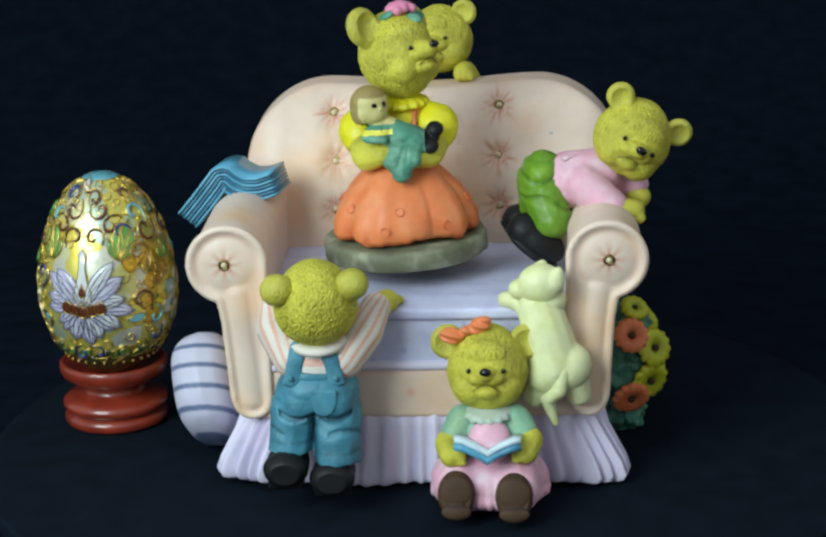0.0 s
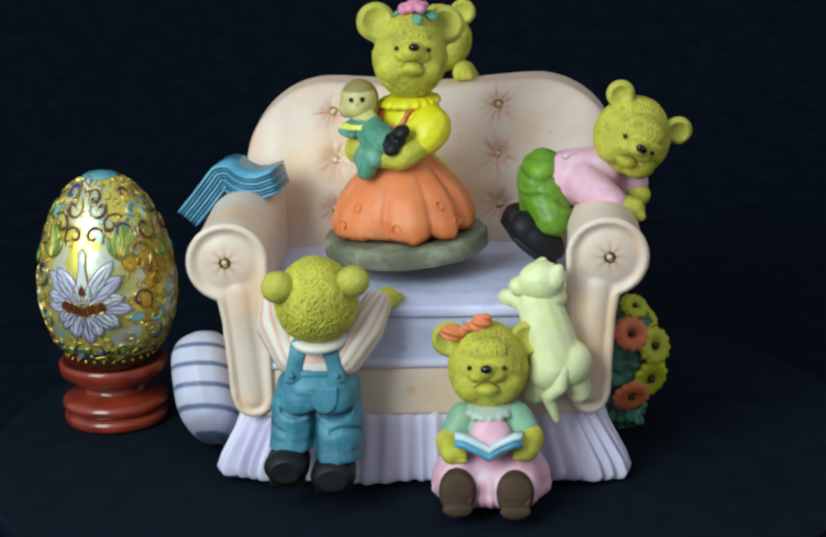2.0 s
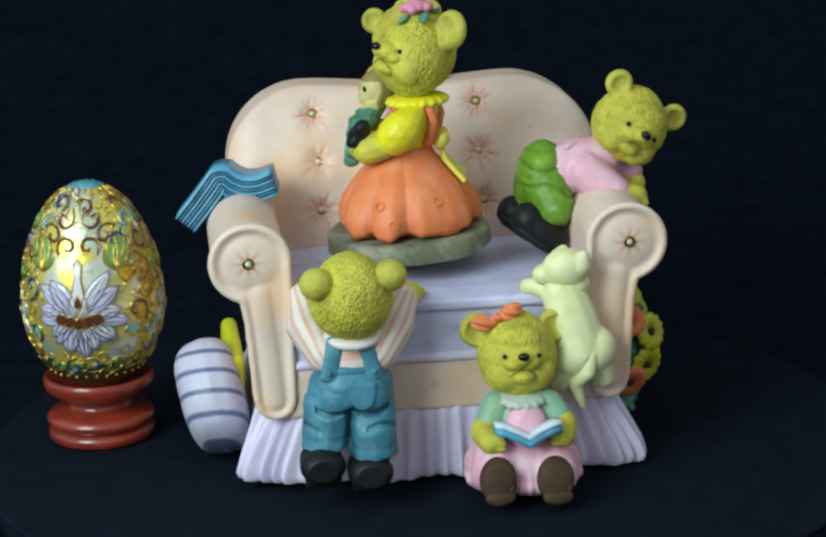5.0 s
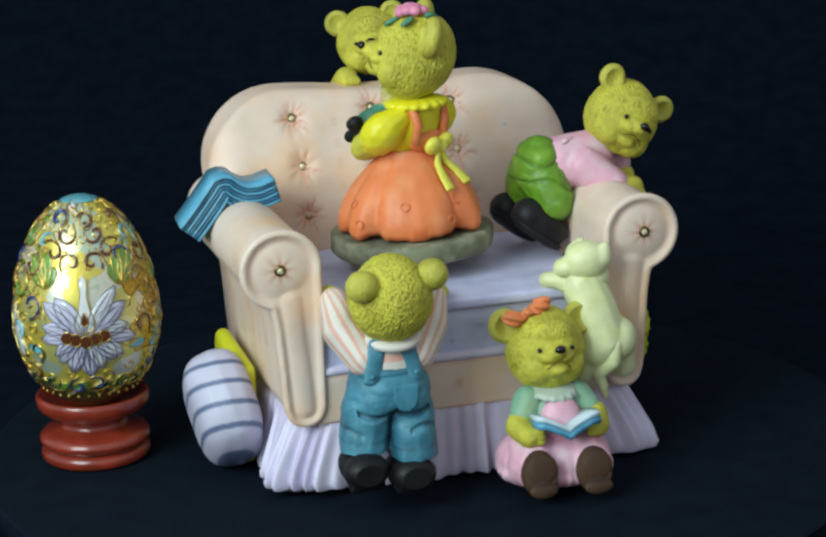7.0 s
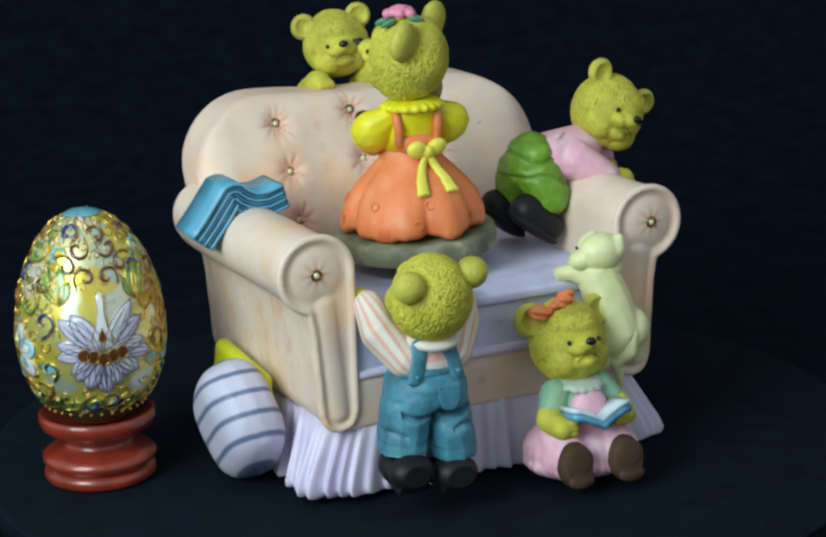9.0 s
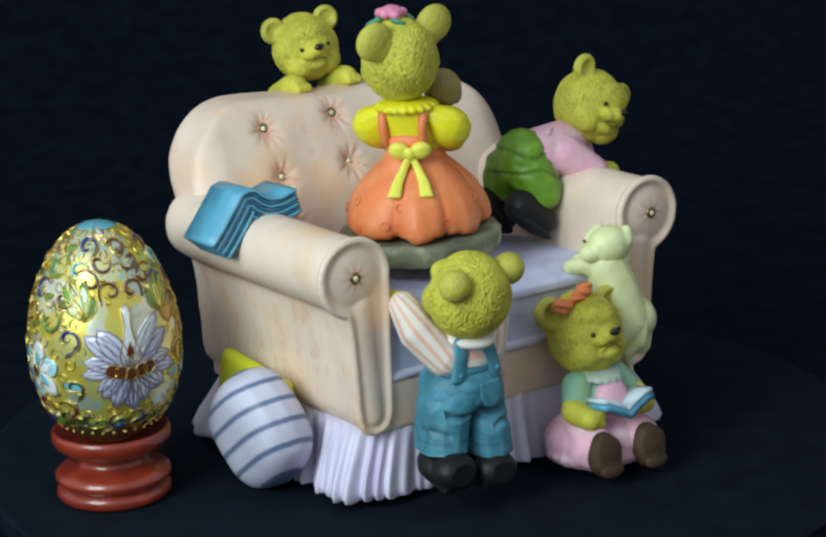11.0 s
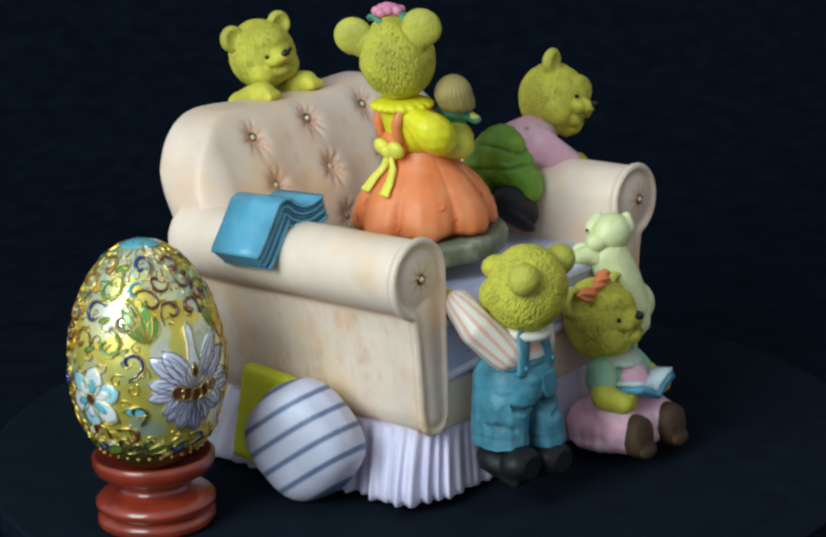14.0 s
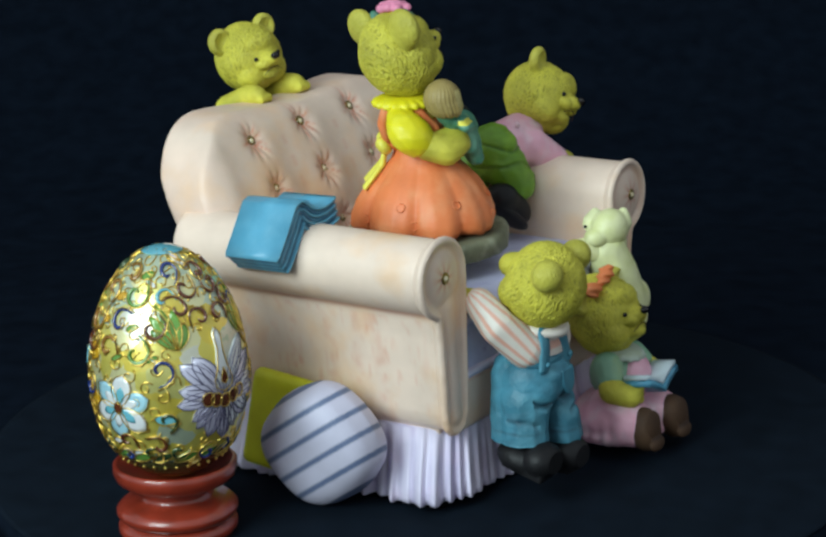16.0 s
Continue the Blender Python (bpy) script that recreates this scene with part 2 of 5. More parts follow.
def crumple(p, amp, scale, c, seed=0.0):
    """Cloth creases: ridged noise pushed out from an upright axis through c; also returns the depth of each crease, for
    painting its shade.
    """
    d = p - np.array(c)
    d[:, 2] *= 0.3
    d /= np.linalg.norm(d, axis=1)[:, None] + 1e-6
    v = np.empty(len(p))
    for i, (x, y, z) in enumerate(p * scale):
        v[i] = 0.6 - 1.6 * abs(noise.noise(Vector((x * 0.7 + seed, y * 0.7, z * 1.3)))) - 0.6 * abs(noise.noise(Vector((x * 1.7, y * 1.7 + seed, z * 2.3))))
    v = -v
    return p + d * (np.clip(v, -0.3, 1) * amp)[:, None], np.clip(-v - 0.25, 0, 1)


def thing(name, origin, label, category, group="", place=None, spins=False, kind=""):
    """An empty at its base; its parts' points are given in the sofa's own space."""
    ob = new(name)
    ob.empty_display_size = 0.01
    ORIGIN[ob.name] = origin
    base = SOFA @ Matrix.Translation(Vector(place or origin) * CM)
    ob.matrix_basis = base
    RIDERS.append((ob, base, spins))
    return tagged(ob, label, category, group, kind)


def part(name, bm, mat, parent, label="", **kw):
    root = parent
    while root.parent:
        root = root.parent
    ob = new(name, mesh_of(bm, name, origin=ORIGIN[root.name], **kw))
    ob.data.materials.clear()
    ob.data.materials.append(mat)
    ob.parent = parent
    return tagged(ob, label)


def solid(name, bm, mats, label, category, origin, place=None, spins=False, group="", zones=None, **kw):
    """A thing that is one plain mesh; zones gives each face its paint."""
    ob = new(name, mesh_of(bm, name, origin=origin, **kw))
    ob.data.materials.clear()
    if zones:
        c = np.array([f.center for f in ob.data.polygons]) / CM + np.array(origin)
        ob.data.polygons.foreach_set("material_index", zones(c).astype(np.int32))
    for m in mats:
        ob.data.materials.append(m)
    base = SOFA @ Matrix.Translation(Vector(place or origin) * CM)
    ob.matrix_basis = base
    ORIGIN[ob.name] = origin
    RIDERS.append((ob, base, spins))
    return tagged(ob, label, category, group)

# ---- the setting ----


def turntable():
    bm = bmesh.new()
    ob = new("turntable")
    ORIGIN[ob.name] = (0, 0, 0)
    tagged(ob, "round turntable covered in smooth dark navy cloth", "turntable")
    RIDERS.append((ob, Matrix(), False))
    lathe(bm, [(15.66, -0.12), (15.72, -0.02), (15.5, 0.0), (8, 0.0), (0.01, 0.0)], seg=128)
    part("top", bm, CLOTH, ob, "dark navy cloth top")
    bm = bmesh.new()
    lathe(bm, [(15.3, -1.0), (15.7, -0.9), (15.7, -0.14), (15.6, -0.11)], seg=128)
    part("rim", bm, BACK, ob, "black edge")


def surroundings():
    bm = bmesh.new()
    bmesh.ops.create_grid(bm, x_segments=60, y_segments=60, size=160)
    ob = new("ground", mesh_of(bm, "ground", shape=lambda p: p + np.stack([0 * p[:, 0], 0 * p[:, 0], -1.6 + 0.25 * np.sin(p[:, 0] * 0.11 + p[:, 1] * 0.05)], 1)))
    ob.data.materials.append(BACK)
    tagged(ob, "black cloth laid over the table under the turntable", "cloth", kind="structure")
    bm = bmesh.new()
    rows = []
    for i in range(81):
        x = -150 + 300 * i / 80
        fold = 1.2 * math.sin(x * 0.21) + 0.7 * math.sin(x * 0.53 + 1)
        row = []
        for k in range(13):
            a = math.pi / 2 * k / 12
            row.append(bm.verts.new((x, 32 + 50 * math.sin(a) + fold * k / 12, -1.9 + 50 * (1 - math.cos(a)))))
        row += [bm.verts.new((x, 82 + fold, 48.1 + 12 * k)) for k in range(1, 8)]
        rows.append(row)
    for a, b in zip(rows, rows[1:]):
        for k in range(len(a) - 1):
            bm.faces.new((a[k], b[k], b[k + 1], a[k + 1]))
    ob = new("backdrop", mesh_of(bm, "backdrop"))
    ob.data.materials.append(BACK)
    tagged(ob, "black cloth backdrop hanging behind the turntable", "backdrop", kind="structure")


# ---- sofa ----
BUTTONS = [(-3.35, 10.85), (-0.35, 11.0), (2.72, 11.0), (-3.25, 9.25), (-0.32, 9.36), (2.66, 9.36), (-3.25, 7.6), (-0.3, 7.65), (2.7, 7.67)]


def back_y(z):
    return 3.05 + (z - 7.65) * 0.30 + 0.055 * (z - 7.65) ** 2


def back_outline(n=14):
    pts = [(-6.05, 5.0), (-6.45, 7.5)]
    cx, hw, top, rx, rz = 0.28, 6.86, 11.8, 3.0, 2.8
    for i in range(n + 1):
        a = math.pi - (math.pi / 2) * i / n
        pts.append((cx - hw + rx + rx * math.cos(a), top - rz + rz * math.sin(a)))
    for i in range(1, 8):
        f = i / 8
        pts.append((cx - hw + rx + (2 * hw - 2 * rx) * f, top - 0.22 * math.sin(math.pi * f) ** 2))
    for i in range(n + 1):
        a = math.pi / 2 - (math.pi / 2) * i / n
        pts.append((cx + hw - rx + rx * math.cos(a), top - rz + rz * math.sin(a)))
    return pts + [(6.9, 7.5), (6.1, 5.0)]


def tufted(p):
    p = p.copy()
    front = np.clip((1.0 - p[:, 1]) / 0.6, 0, 1)
    dy = np.zeros(len(p))
    for bx, bz in BUTTONS:
        dx, dz = p[:, 0] - bx, p[:, 2] - bz
        d, a = np.hypot(dx, dz), np.arctan2(dz, dx)
        dy += 0.26 * np.exp(-(d / 0.42) ** 2) + 0.03 * np.exp(-((d - 0.36) / 0.26) ** 2) * np.cos(9 * a + bx)
    dy -= 0.07 * np.cos(p[:, 0] * 2 * math.pi / 3.05 + 0.7) * np.cos((p[:, 2] - 8.5) * 0.5)
    p[:, 1] += front * dy * np.clip((12.0 - p[:, 2]) / 0.8, 0, 1)
    side = np.clip((np.abs(p[:, 0] - 0.3) - 5.5) / 1.3, 0, 1) * np.clip((p[:, 2] - 7.0) / 1.0, 0, 1)
    crown = np.clip((p[:, 2] - 10.9) / 0.9, 0, 1)
    p[:, 1] += np.clip((1.3 - p[:, 1]) / 1.2, 0, 1) * (0.65 * side ** 2 + 0.3 * crown ** 2)
    rear = np.clip((p[:, 1] - 1.0) / 0.85, 0, 1)
    p[:, 1] += rear * 0.62 * np.clip((12.2 - p[:, 2]) / 2.2, 0, 1) * np.clip((p[:, 2] - 5.2) / 1.5, 0, 1)
    p[:, 1] += back_y(p[:, 2])
    return p


def tuft_paint(p):
    v = np.zeros(len(p))
    for bx, bz in BUTTONS:
        dx, dz = p[:, 0] - bx, p[:, 2] - bz
        d, a = np.hypot(dx, dz), np.arctan2(dz, dx)
        ray = np.clip((np.cos(13 * a + bx * 3 + 1.2 * np.sin(3 * a + bx)) - 0.2) / 0.6, 0, 1)
        reach = 0.62 + 0.2 * np.sin(5 * a + bz)
        v += 0.8 * ray * np.clip((reach - d) / 0.35, 0, 1) * (d > 0.16) + 0.34 * np.exp(-(d / 0.45) ** 2)
    seam = np.exp(-((np.abs(p[:, 0] + 0.3 - 1.55 * np.sign(p[:, 0] + 0.3))) / 0.12) ** 2) * (np.sin(p[:, 2] * 9) > 0.1) * 0.22
    edge = np.clip((np.abs(p[:, 0] - 0.3) - 5.6) / 1.2, 0, 1) * 0.16 + np.clip((p[:, 2] - 11.3) / 0.5, 0, 1) * 0.12
    return v + seam * (p[:, 2] < 11) + edge


def skirt_path(n=900):
    """The hem and the top line of the pleated skirt, all round the sofa."""
    for i in range(n):
        a = 2 * math.pi * i / n
        c, s = math.cos(a), math.sin(a)
        k = (abs(c) ** 7 + abs(s) ** 7) ** (-1 / 7)
        corner = max(0.0, min(1.0, (k - 1.10) / 0.17))
        yield a, c * k, s * k, corner


def pleat(a):
    """Uneven pleats by angle round the sofa, from -1 to 1."""
    rough = 0.75 + 0.6 * noise.noise(Vector((math.cos(a) * 3, math.sin(a) * 3, 1)))
    return rough * (0.7 * math.sin(a * 64 + 2.4 * math.sin(a * 7) + 1.6 * math.sin(a * 13 + 1)) + 0.55 * math.sin(a * 23 + 2 * math.sin(a * 5)))


def fan(a):
    """Narrow pleats that fan out round the corners."""
    size = 0.5 + 0.55 * noise.noise(Vector((math.cos(a) * 14, math.sin(a) * 14, 4)))
    shift = 2.2 * noise.noise(Vector((math.cos(a) * 9, math.sin(a) * 9, 11)))
    return size * math.sin(a * 112 + 1.5 * math.sin(a * 9) + shift)


def button(parent, c, turn, size=0.15):
    bm = bmesh.new()
    tube(bm, ring_points(c, size, turn, 14)[:-1], size * 0.36, seg=6, closed=True)
    rim = part("button", bm, BRASS, parent, "small aged brass button ring")
    bm = bmesh.new()
    ball(bm, c, size * 0.75, sub=2)
    part("gem", bm, GEM, rim, "pale glassy button centre")


def sofa():
    so = thing("sofa", (0, 0, 0), "peach painted resin toy sofa with tufted back and lilac pleated skirt", "sofa")
    bm = bmesh.new()
    plate(bm, back_outline(), 1.85)
    back = part("backrest", bm, PEACH, so, "tufted peach backrest with pink brushed creases", voxel=0.075, smooth=30, shape=tufted, paint=tuft_paint)
    lean = pose(0, 0, 0, -24)
    for bx, bz in BUTTONS:
        button(back, (bx, back_y(bz) + 0.22, bz), lean)
    bm = bmesh.new()
    box(bm, (-5.8, -4.2, 2.2), (5.8, 5.0, 5.6))
    box(bm, (-5.7, 3.9, 2.2), (5.75, 5.1, 7.4))
    part("body", bm, PEACH, so, voxel=0.12, smooth=4)
    bm = bmesh.new()
    ball(bm, (4.6, back_y(10.1) + 0.02, 10.1), (0.09, 0.04, 0.05), sub=2)
    part("white_fleck", bm, E_WHITE, back, "small white fleck on the backrest")
    # seat: lilac cushion over a lilac front with a peach rail below
    bm = bmesh.new()
    box(bm, (-5.08, -4.78, 5.86), (5.08, 3.9, 6.27))
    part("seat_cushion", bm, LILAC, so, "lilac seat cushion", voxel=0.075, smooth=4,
         shape=lambda p: p + np.stack([0 * p[:, 0], 0 * p[:, 0], 0.14 * np.cos(p[:, 0] * 0.28) * np.clip((p[:, 2] - 5.9) * 4, 0, 1) * np.clip((p[:, 1] + 4.7), 0, 1)], 1),
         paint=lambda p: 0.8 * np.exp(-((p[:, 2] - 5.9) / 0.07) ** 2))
    bm = bmesh.new()
    box(bm, (-5.2, -4.62, 4.15), (5.2, -3.6, 6.0))
    part("seat_front", bm, LILAC, so, voxel=0.08, smooth=3, paint=lambda p: 0.6 * (np.sin(p[:, 0] * 3.1) * np.sin(p[:, 2] * 5.0 + p[:, 0]) > 0.93))
    bm = bmesh.new()
    tube(bm, [(-5.06 + 10.12 * i / 20, -4.62, 4.27) for i in range(21)], 0.17, seg=10)
    part("piping", bm, SKIRT, so, "thin pale piping under the seat")
    bm = bmesh.new()
    box(bm, (-5.25, -4.7, 2.45), (5.25, -3.8, 4.15))
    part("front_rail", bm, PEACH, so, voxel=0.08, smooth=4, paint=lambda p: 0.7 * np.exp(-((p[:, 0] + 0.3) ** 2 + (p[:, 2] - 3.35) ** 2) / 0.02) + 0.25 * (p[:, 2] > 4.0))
    for s in (-1, 1):
        bm = bmesh.new()
        # the scroll's outline, carried from front to back
        out = [(s * 5.02, 3.1), (s * 5.02, 7.9)]
        for i in range(1, 25):
            a = math.pi - (math.pi * 1.42) * i / 24
            out.append((s * (6.24 + 1.24 * math.cos(a)), 7.88 + 1.22 * math.sin(a)))
        out += [(s * 6.5, 6.6), (s * 6.38, 5.9), (s * 6.28, 4.5), (s * 6.2, 3.2), (s * 6.08, 2.85), (s * 5.88, 2.66), (s * 5.62, 2.6), (s * 5.36, 2.64), (s * 5.14, 2.8)]
        plate(bm, out, 9.85, pose(0, -4.55, 0))

        def worn(p):
            """Faint brushed smudges down the side and a line under the scroll."""
            v = np.empty(len(p))
            for i, (x, y, z) in enumerate(p):
                v[i] = 0.6 * max(0.0, noise.noise(Vector((x, y * 2.6, z * 0.9))) - 0.16) + 0.8 * max(0.0, noise.noise(Vector((x, y * 6, z * 2.2))) - 0.3)
            for y0, w in ((1.1, 0.2), (-0.4, 0.26), (-1.5, 0.16), (-2.4, 0.22), (3.0, 0.2)):
                near = np.abs(p[:, 1] - y0) < 2 * w
                blot = np.array([noise.noise(Vector((y0, y * 3.5, z * 3.2))) for y, z in p[near][:, 1:]])
                v[near] += 0.55 * np.exp(-((p[near, 1] - y0) / w) ** 2) * np.clip(blot + 0.15, 0, 1) * np.clip((p[near, 2] - 3.2) / 0.6, 0, 1)
            return v * (np.abs(p[:, 0]) > 5.9) * (p[:, 2] < 6.5) + 0.55 * np.exp(-((p[:, 2] - 6.66) / 0.1) ** 2) * (np.abs(p[:, 0]) > 5.9)

        def tapered(p):
            q = p.copy()
            rear = np.clip((p[:, 1] - 3.6) / 1.6, 0, 1) ** 2
            q[:, 0] -= np.sign(p[:, 0]) * 0.18 * rear
            return q
        arm = part("arm", bm, PEACH, so, "rolled peach sofa arm", voxel=0.085, smooth=10, shape=tapered, paint=worn)
        # raised front panel with a piped border
        bm = bmesh.new()
        plate(bm, out, 0.35, pose(0, -4.74, 0))
        tube(bm, [(x, -4.72, z) for x, z in out], 0.15, seg=8, closed=True)
        for k in range(22):
            z = 3.15 + 3.7 * k / 21
            ball(bm, (s * (5.62 + 0.016 * k), -4.68, z), (0.40, 0.2, 0.4), sub=2)
        ball(bm, (s * 6.26, -4.66, 7.9), (0.98, 0.24, 0.96))
        panel = part("front_panel", bm, PEACH, arm, voxel=0.06, smooth=6,
                     paint=lambda p, s=s: 0.95 * np.exp(-(np.hypot(p[:, 0] - s * 6.3, p[:, 2] - 7.92) / 0.4) ** 2) * (np.cos(8 * np.arctan2(p[:, 2] - 7.92, p[:, 0] - s * 6.3)) > 0)
                     + 0.22 * np.exp(-((np.hypot(p[:, 0] - s * 6.26, p[:, 2] - 7.9) - 1.0) / 0.09) ** 2) * (p[:, 2] > 7.2))
        button(panel, (s * 6.3, -4.9, 7.92), Matrix(), 0.15)
    # skirt: pleated sheet with thickness
    bm = bmesh.new()
    levels = (0.0, 0.25, 0.5, 0.75, 0.9, 0.97, 1.0)
    rings = [[] for _ in levels]
    for a, cx, sy, corner in skirt_path(1900):
        left, front = cx < 0, sy < 0
        flare = corner * ((1.0 if front else 1.1) if left else (1.15 if front else 1.4))
        pl = (pleat(a) * (1 - 0.65 * corner) + fan(a) * corner) * (0.24 + 0.05 * corner)
        for k, f in enumerate(levels):
            g = f ** 1.3 if f < 0.95 else (0.9 if f < 1 else 0.72)
            h = (f / 0.8) ** 0.9 if f <= 0.8 else (1.0, 0.86, 0.62)[k - 4]
            hx, hy = 6.02 + 0.45 * g + flare * 0.78 * h, 4.62 + 0.36 * g + flare * 0.28 * h
            w = 1 + pl * (0.2 + 0.8 * min(f, 0.9)) / 6.0
            z = 2.75 - (2.46 + 0.18 * (1 - corner if left else 1)) * f + 0.04 * math.sin(a * 11) * (f > 0.8)
            rings[k].append(bm.verts.new((cx * hx * w - 0.02, sy * hy * w + (0.25 if sy > 0 else 0), z)))
    n = len(rings[0])
    for ra, rb in zip(rings, rings[1:]):
        for i in range(n):
            bm.faces.new((ra[i], ra[(i + 1) % n], rb[(i + 1) % n], rb[i]))
    bm.faces.new(rings[0])
    bm.faces.new(rings[-1][::-1])
    # Random blotches, and pleat valleys darkened to put their shade into the lilac.
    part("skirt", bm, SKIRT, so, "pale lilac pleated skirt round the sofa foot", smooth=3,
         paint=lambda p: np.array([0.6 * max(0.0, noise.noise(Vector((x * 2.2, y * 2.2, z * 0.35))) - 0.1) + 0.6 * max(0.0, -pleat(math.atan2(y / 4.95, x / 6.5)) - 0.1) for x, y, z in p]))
    # Added support; its black stands for the shadow gap under the hem.
    bm = bmesh.new()
    box(bm, (-6.2, -4.5, 0.0), (6.1, 4.8, 0.6))
    part("base", bm, GAP_BLACK, so, "black base filling the shadow gap under the sofa", voxel=0.15, smooth=2)


# ---- bears ----


def bear_head(parent, c, r, forward, up=(0, 0, 1), tall=1.05, ear=0.44, ear_at=(0.86, 0.1, 0.70), muzzle=1.0, face=True, v=0.023, deep=0.12, taper=0.06, thick=0.55, chin=1.0):
    """A furry head with its ears, eyes and nose. r: half the head's width."""
    turn = frame_axes(forward, up)
    m = Matrix.Translation(c) @ turn

    def at(x, y, z):
        return m @ Vector((x * r, y * r, z * r))
    bm = bmesh.new()
    ball(bm, c, (r, r * 0.95, r * tall), turn)
    for s in (-1, 1):
        ball(bm, at(s * 0.37, -0.42, -0.38), (r * 0.48, r * 0.45, r * 0.45), turn)
        if face:
            ball(bm, at(s * 0.17, -0.80, -0.1), (r * 0.3, r * 0.32, r * 0.2), turn)
    if face:
        ball(bm, at(0, -0.82, 0.0), (r * 0.34 * muzzle, r * 0.46 * muzzle, r * 0.25 * muzzle), turn)
        ball(bm, at(0, -0.6 - 0.2 * chin, -0.44), (r * 0.33, r * 0.32, r * 0.2), turn)
    ball(bm, at(0, -0.62, 0.42), (r * 0.55, r * 0.3, r * 0.4), turn)
    ball(bm, at(0, deep, 0.1), (r * 0.92, r * 0.9, r * tall * 0.95), turn)
    back = np.array(turn.to_3x3())
    lay = {}

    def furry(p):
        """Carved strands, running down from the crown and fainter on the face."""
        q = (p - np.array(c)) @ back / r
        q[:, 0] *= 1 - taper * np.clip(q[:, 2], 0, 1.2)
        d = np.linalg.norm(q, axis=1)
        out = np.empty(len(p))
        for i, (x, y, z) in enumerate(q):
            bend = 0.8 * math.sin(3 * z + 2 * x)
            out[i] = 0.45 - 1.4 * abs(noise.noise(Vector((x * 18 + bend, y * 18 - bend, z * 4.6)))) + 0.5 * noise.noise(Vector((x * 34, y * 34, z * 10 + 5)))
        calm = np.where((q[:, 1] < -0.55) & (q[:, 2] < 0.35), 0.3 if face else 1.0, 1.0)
        # Grooves darken with depth, so shade between strands is in the colour.
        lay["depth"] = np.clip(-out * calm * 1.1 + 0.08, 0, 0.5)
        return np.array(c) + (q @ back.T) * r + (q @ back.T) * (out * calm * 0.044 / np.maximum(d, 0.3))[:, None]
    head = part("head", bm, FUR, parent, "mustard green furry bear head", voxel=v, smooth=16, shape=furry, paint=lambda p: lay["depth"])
    for s in (-1, 1):
        bm = bmesh.new()
        ec = at(s * ear_at[0], ear_at[1], ear_at[2])
        e = r * ear
        ball(bm, ec, (e, e * thick, e), turn)
        ball(bm, at(s * ear_at[0] * 0.76, ear_at[1] * 0.9, ear_at[2] * 0.76), (e * 0.86, e * 0.6, e * 0.86), turn)

        def cup(p, ec=ec, e=e, f=(turn @ Vector((0, -1, 0)))):
            d = p - np.array(ec)
            fr = d @ np.array(f)
            side = np.sqrt(np.maximum((d * d).sum(1) - fr * fr, 0))
            dent = np.clip(1 - (side / (e * 0.7)) ** 2, 0, 1) * e * (0.42 if face else 0.0) * (fr > 0)
            return p - dent[:, None] * np.array(f)
        part("ear", bm, EARS, head, "rounded bear ear", voxel=0.04, smooth=5, shape=cup)
        if face:
            bm = bmesh.new()
            ball(bm, at(s * 0.42, -0.87, 0.08), r * 0.066, sub=2)
            part("eye", bm, GLOSSBLACK, head, "small glossy black eye")
    if not face:
        return head
    bm = bmesh.new()
    ball(bm, at(0, -0.81 - 0.46 * muzzle, 0.10), (r * 0.15, r * 0.11, r * 0.11), turn, sub=2)
    part("nose", bm, GLOSSBLACK, head, "glossy black nose")
    bm = bmesh.new()
    tube(bm, [at(x, -1.1 + 0.9 * x * x, -0.235 - 1.5 * x * x) for x in [-0.33 + 0.66 * i / 12 for i in range(13)]], r * 0.013, seg=5)
    part("mouth", bm, BROWN, head, "thin brown mouth line")
    return head


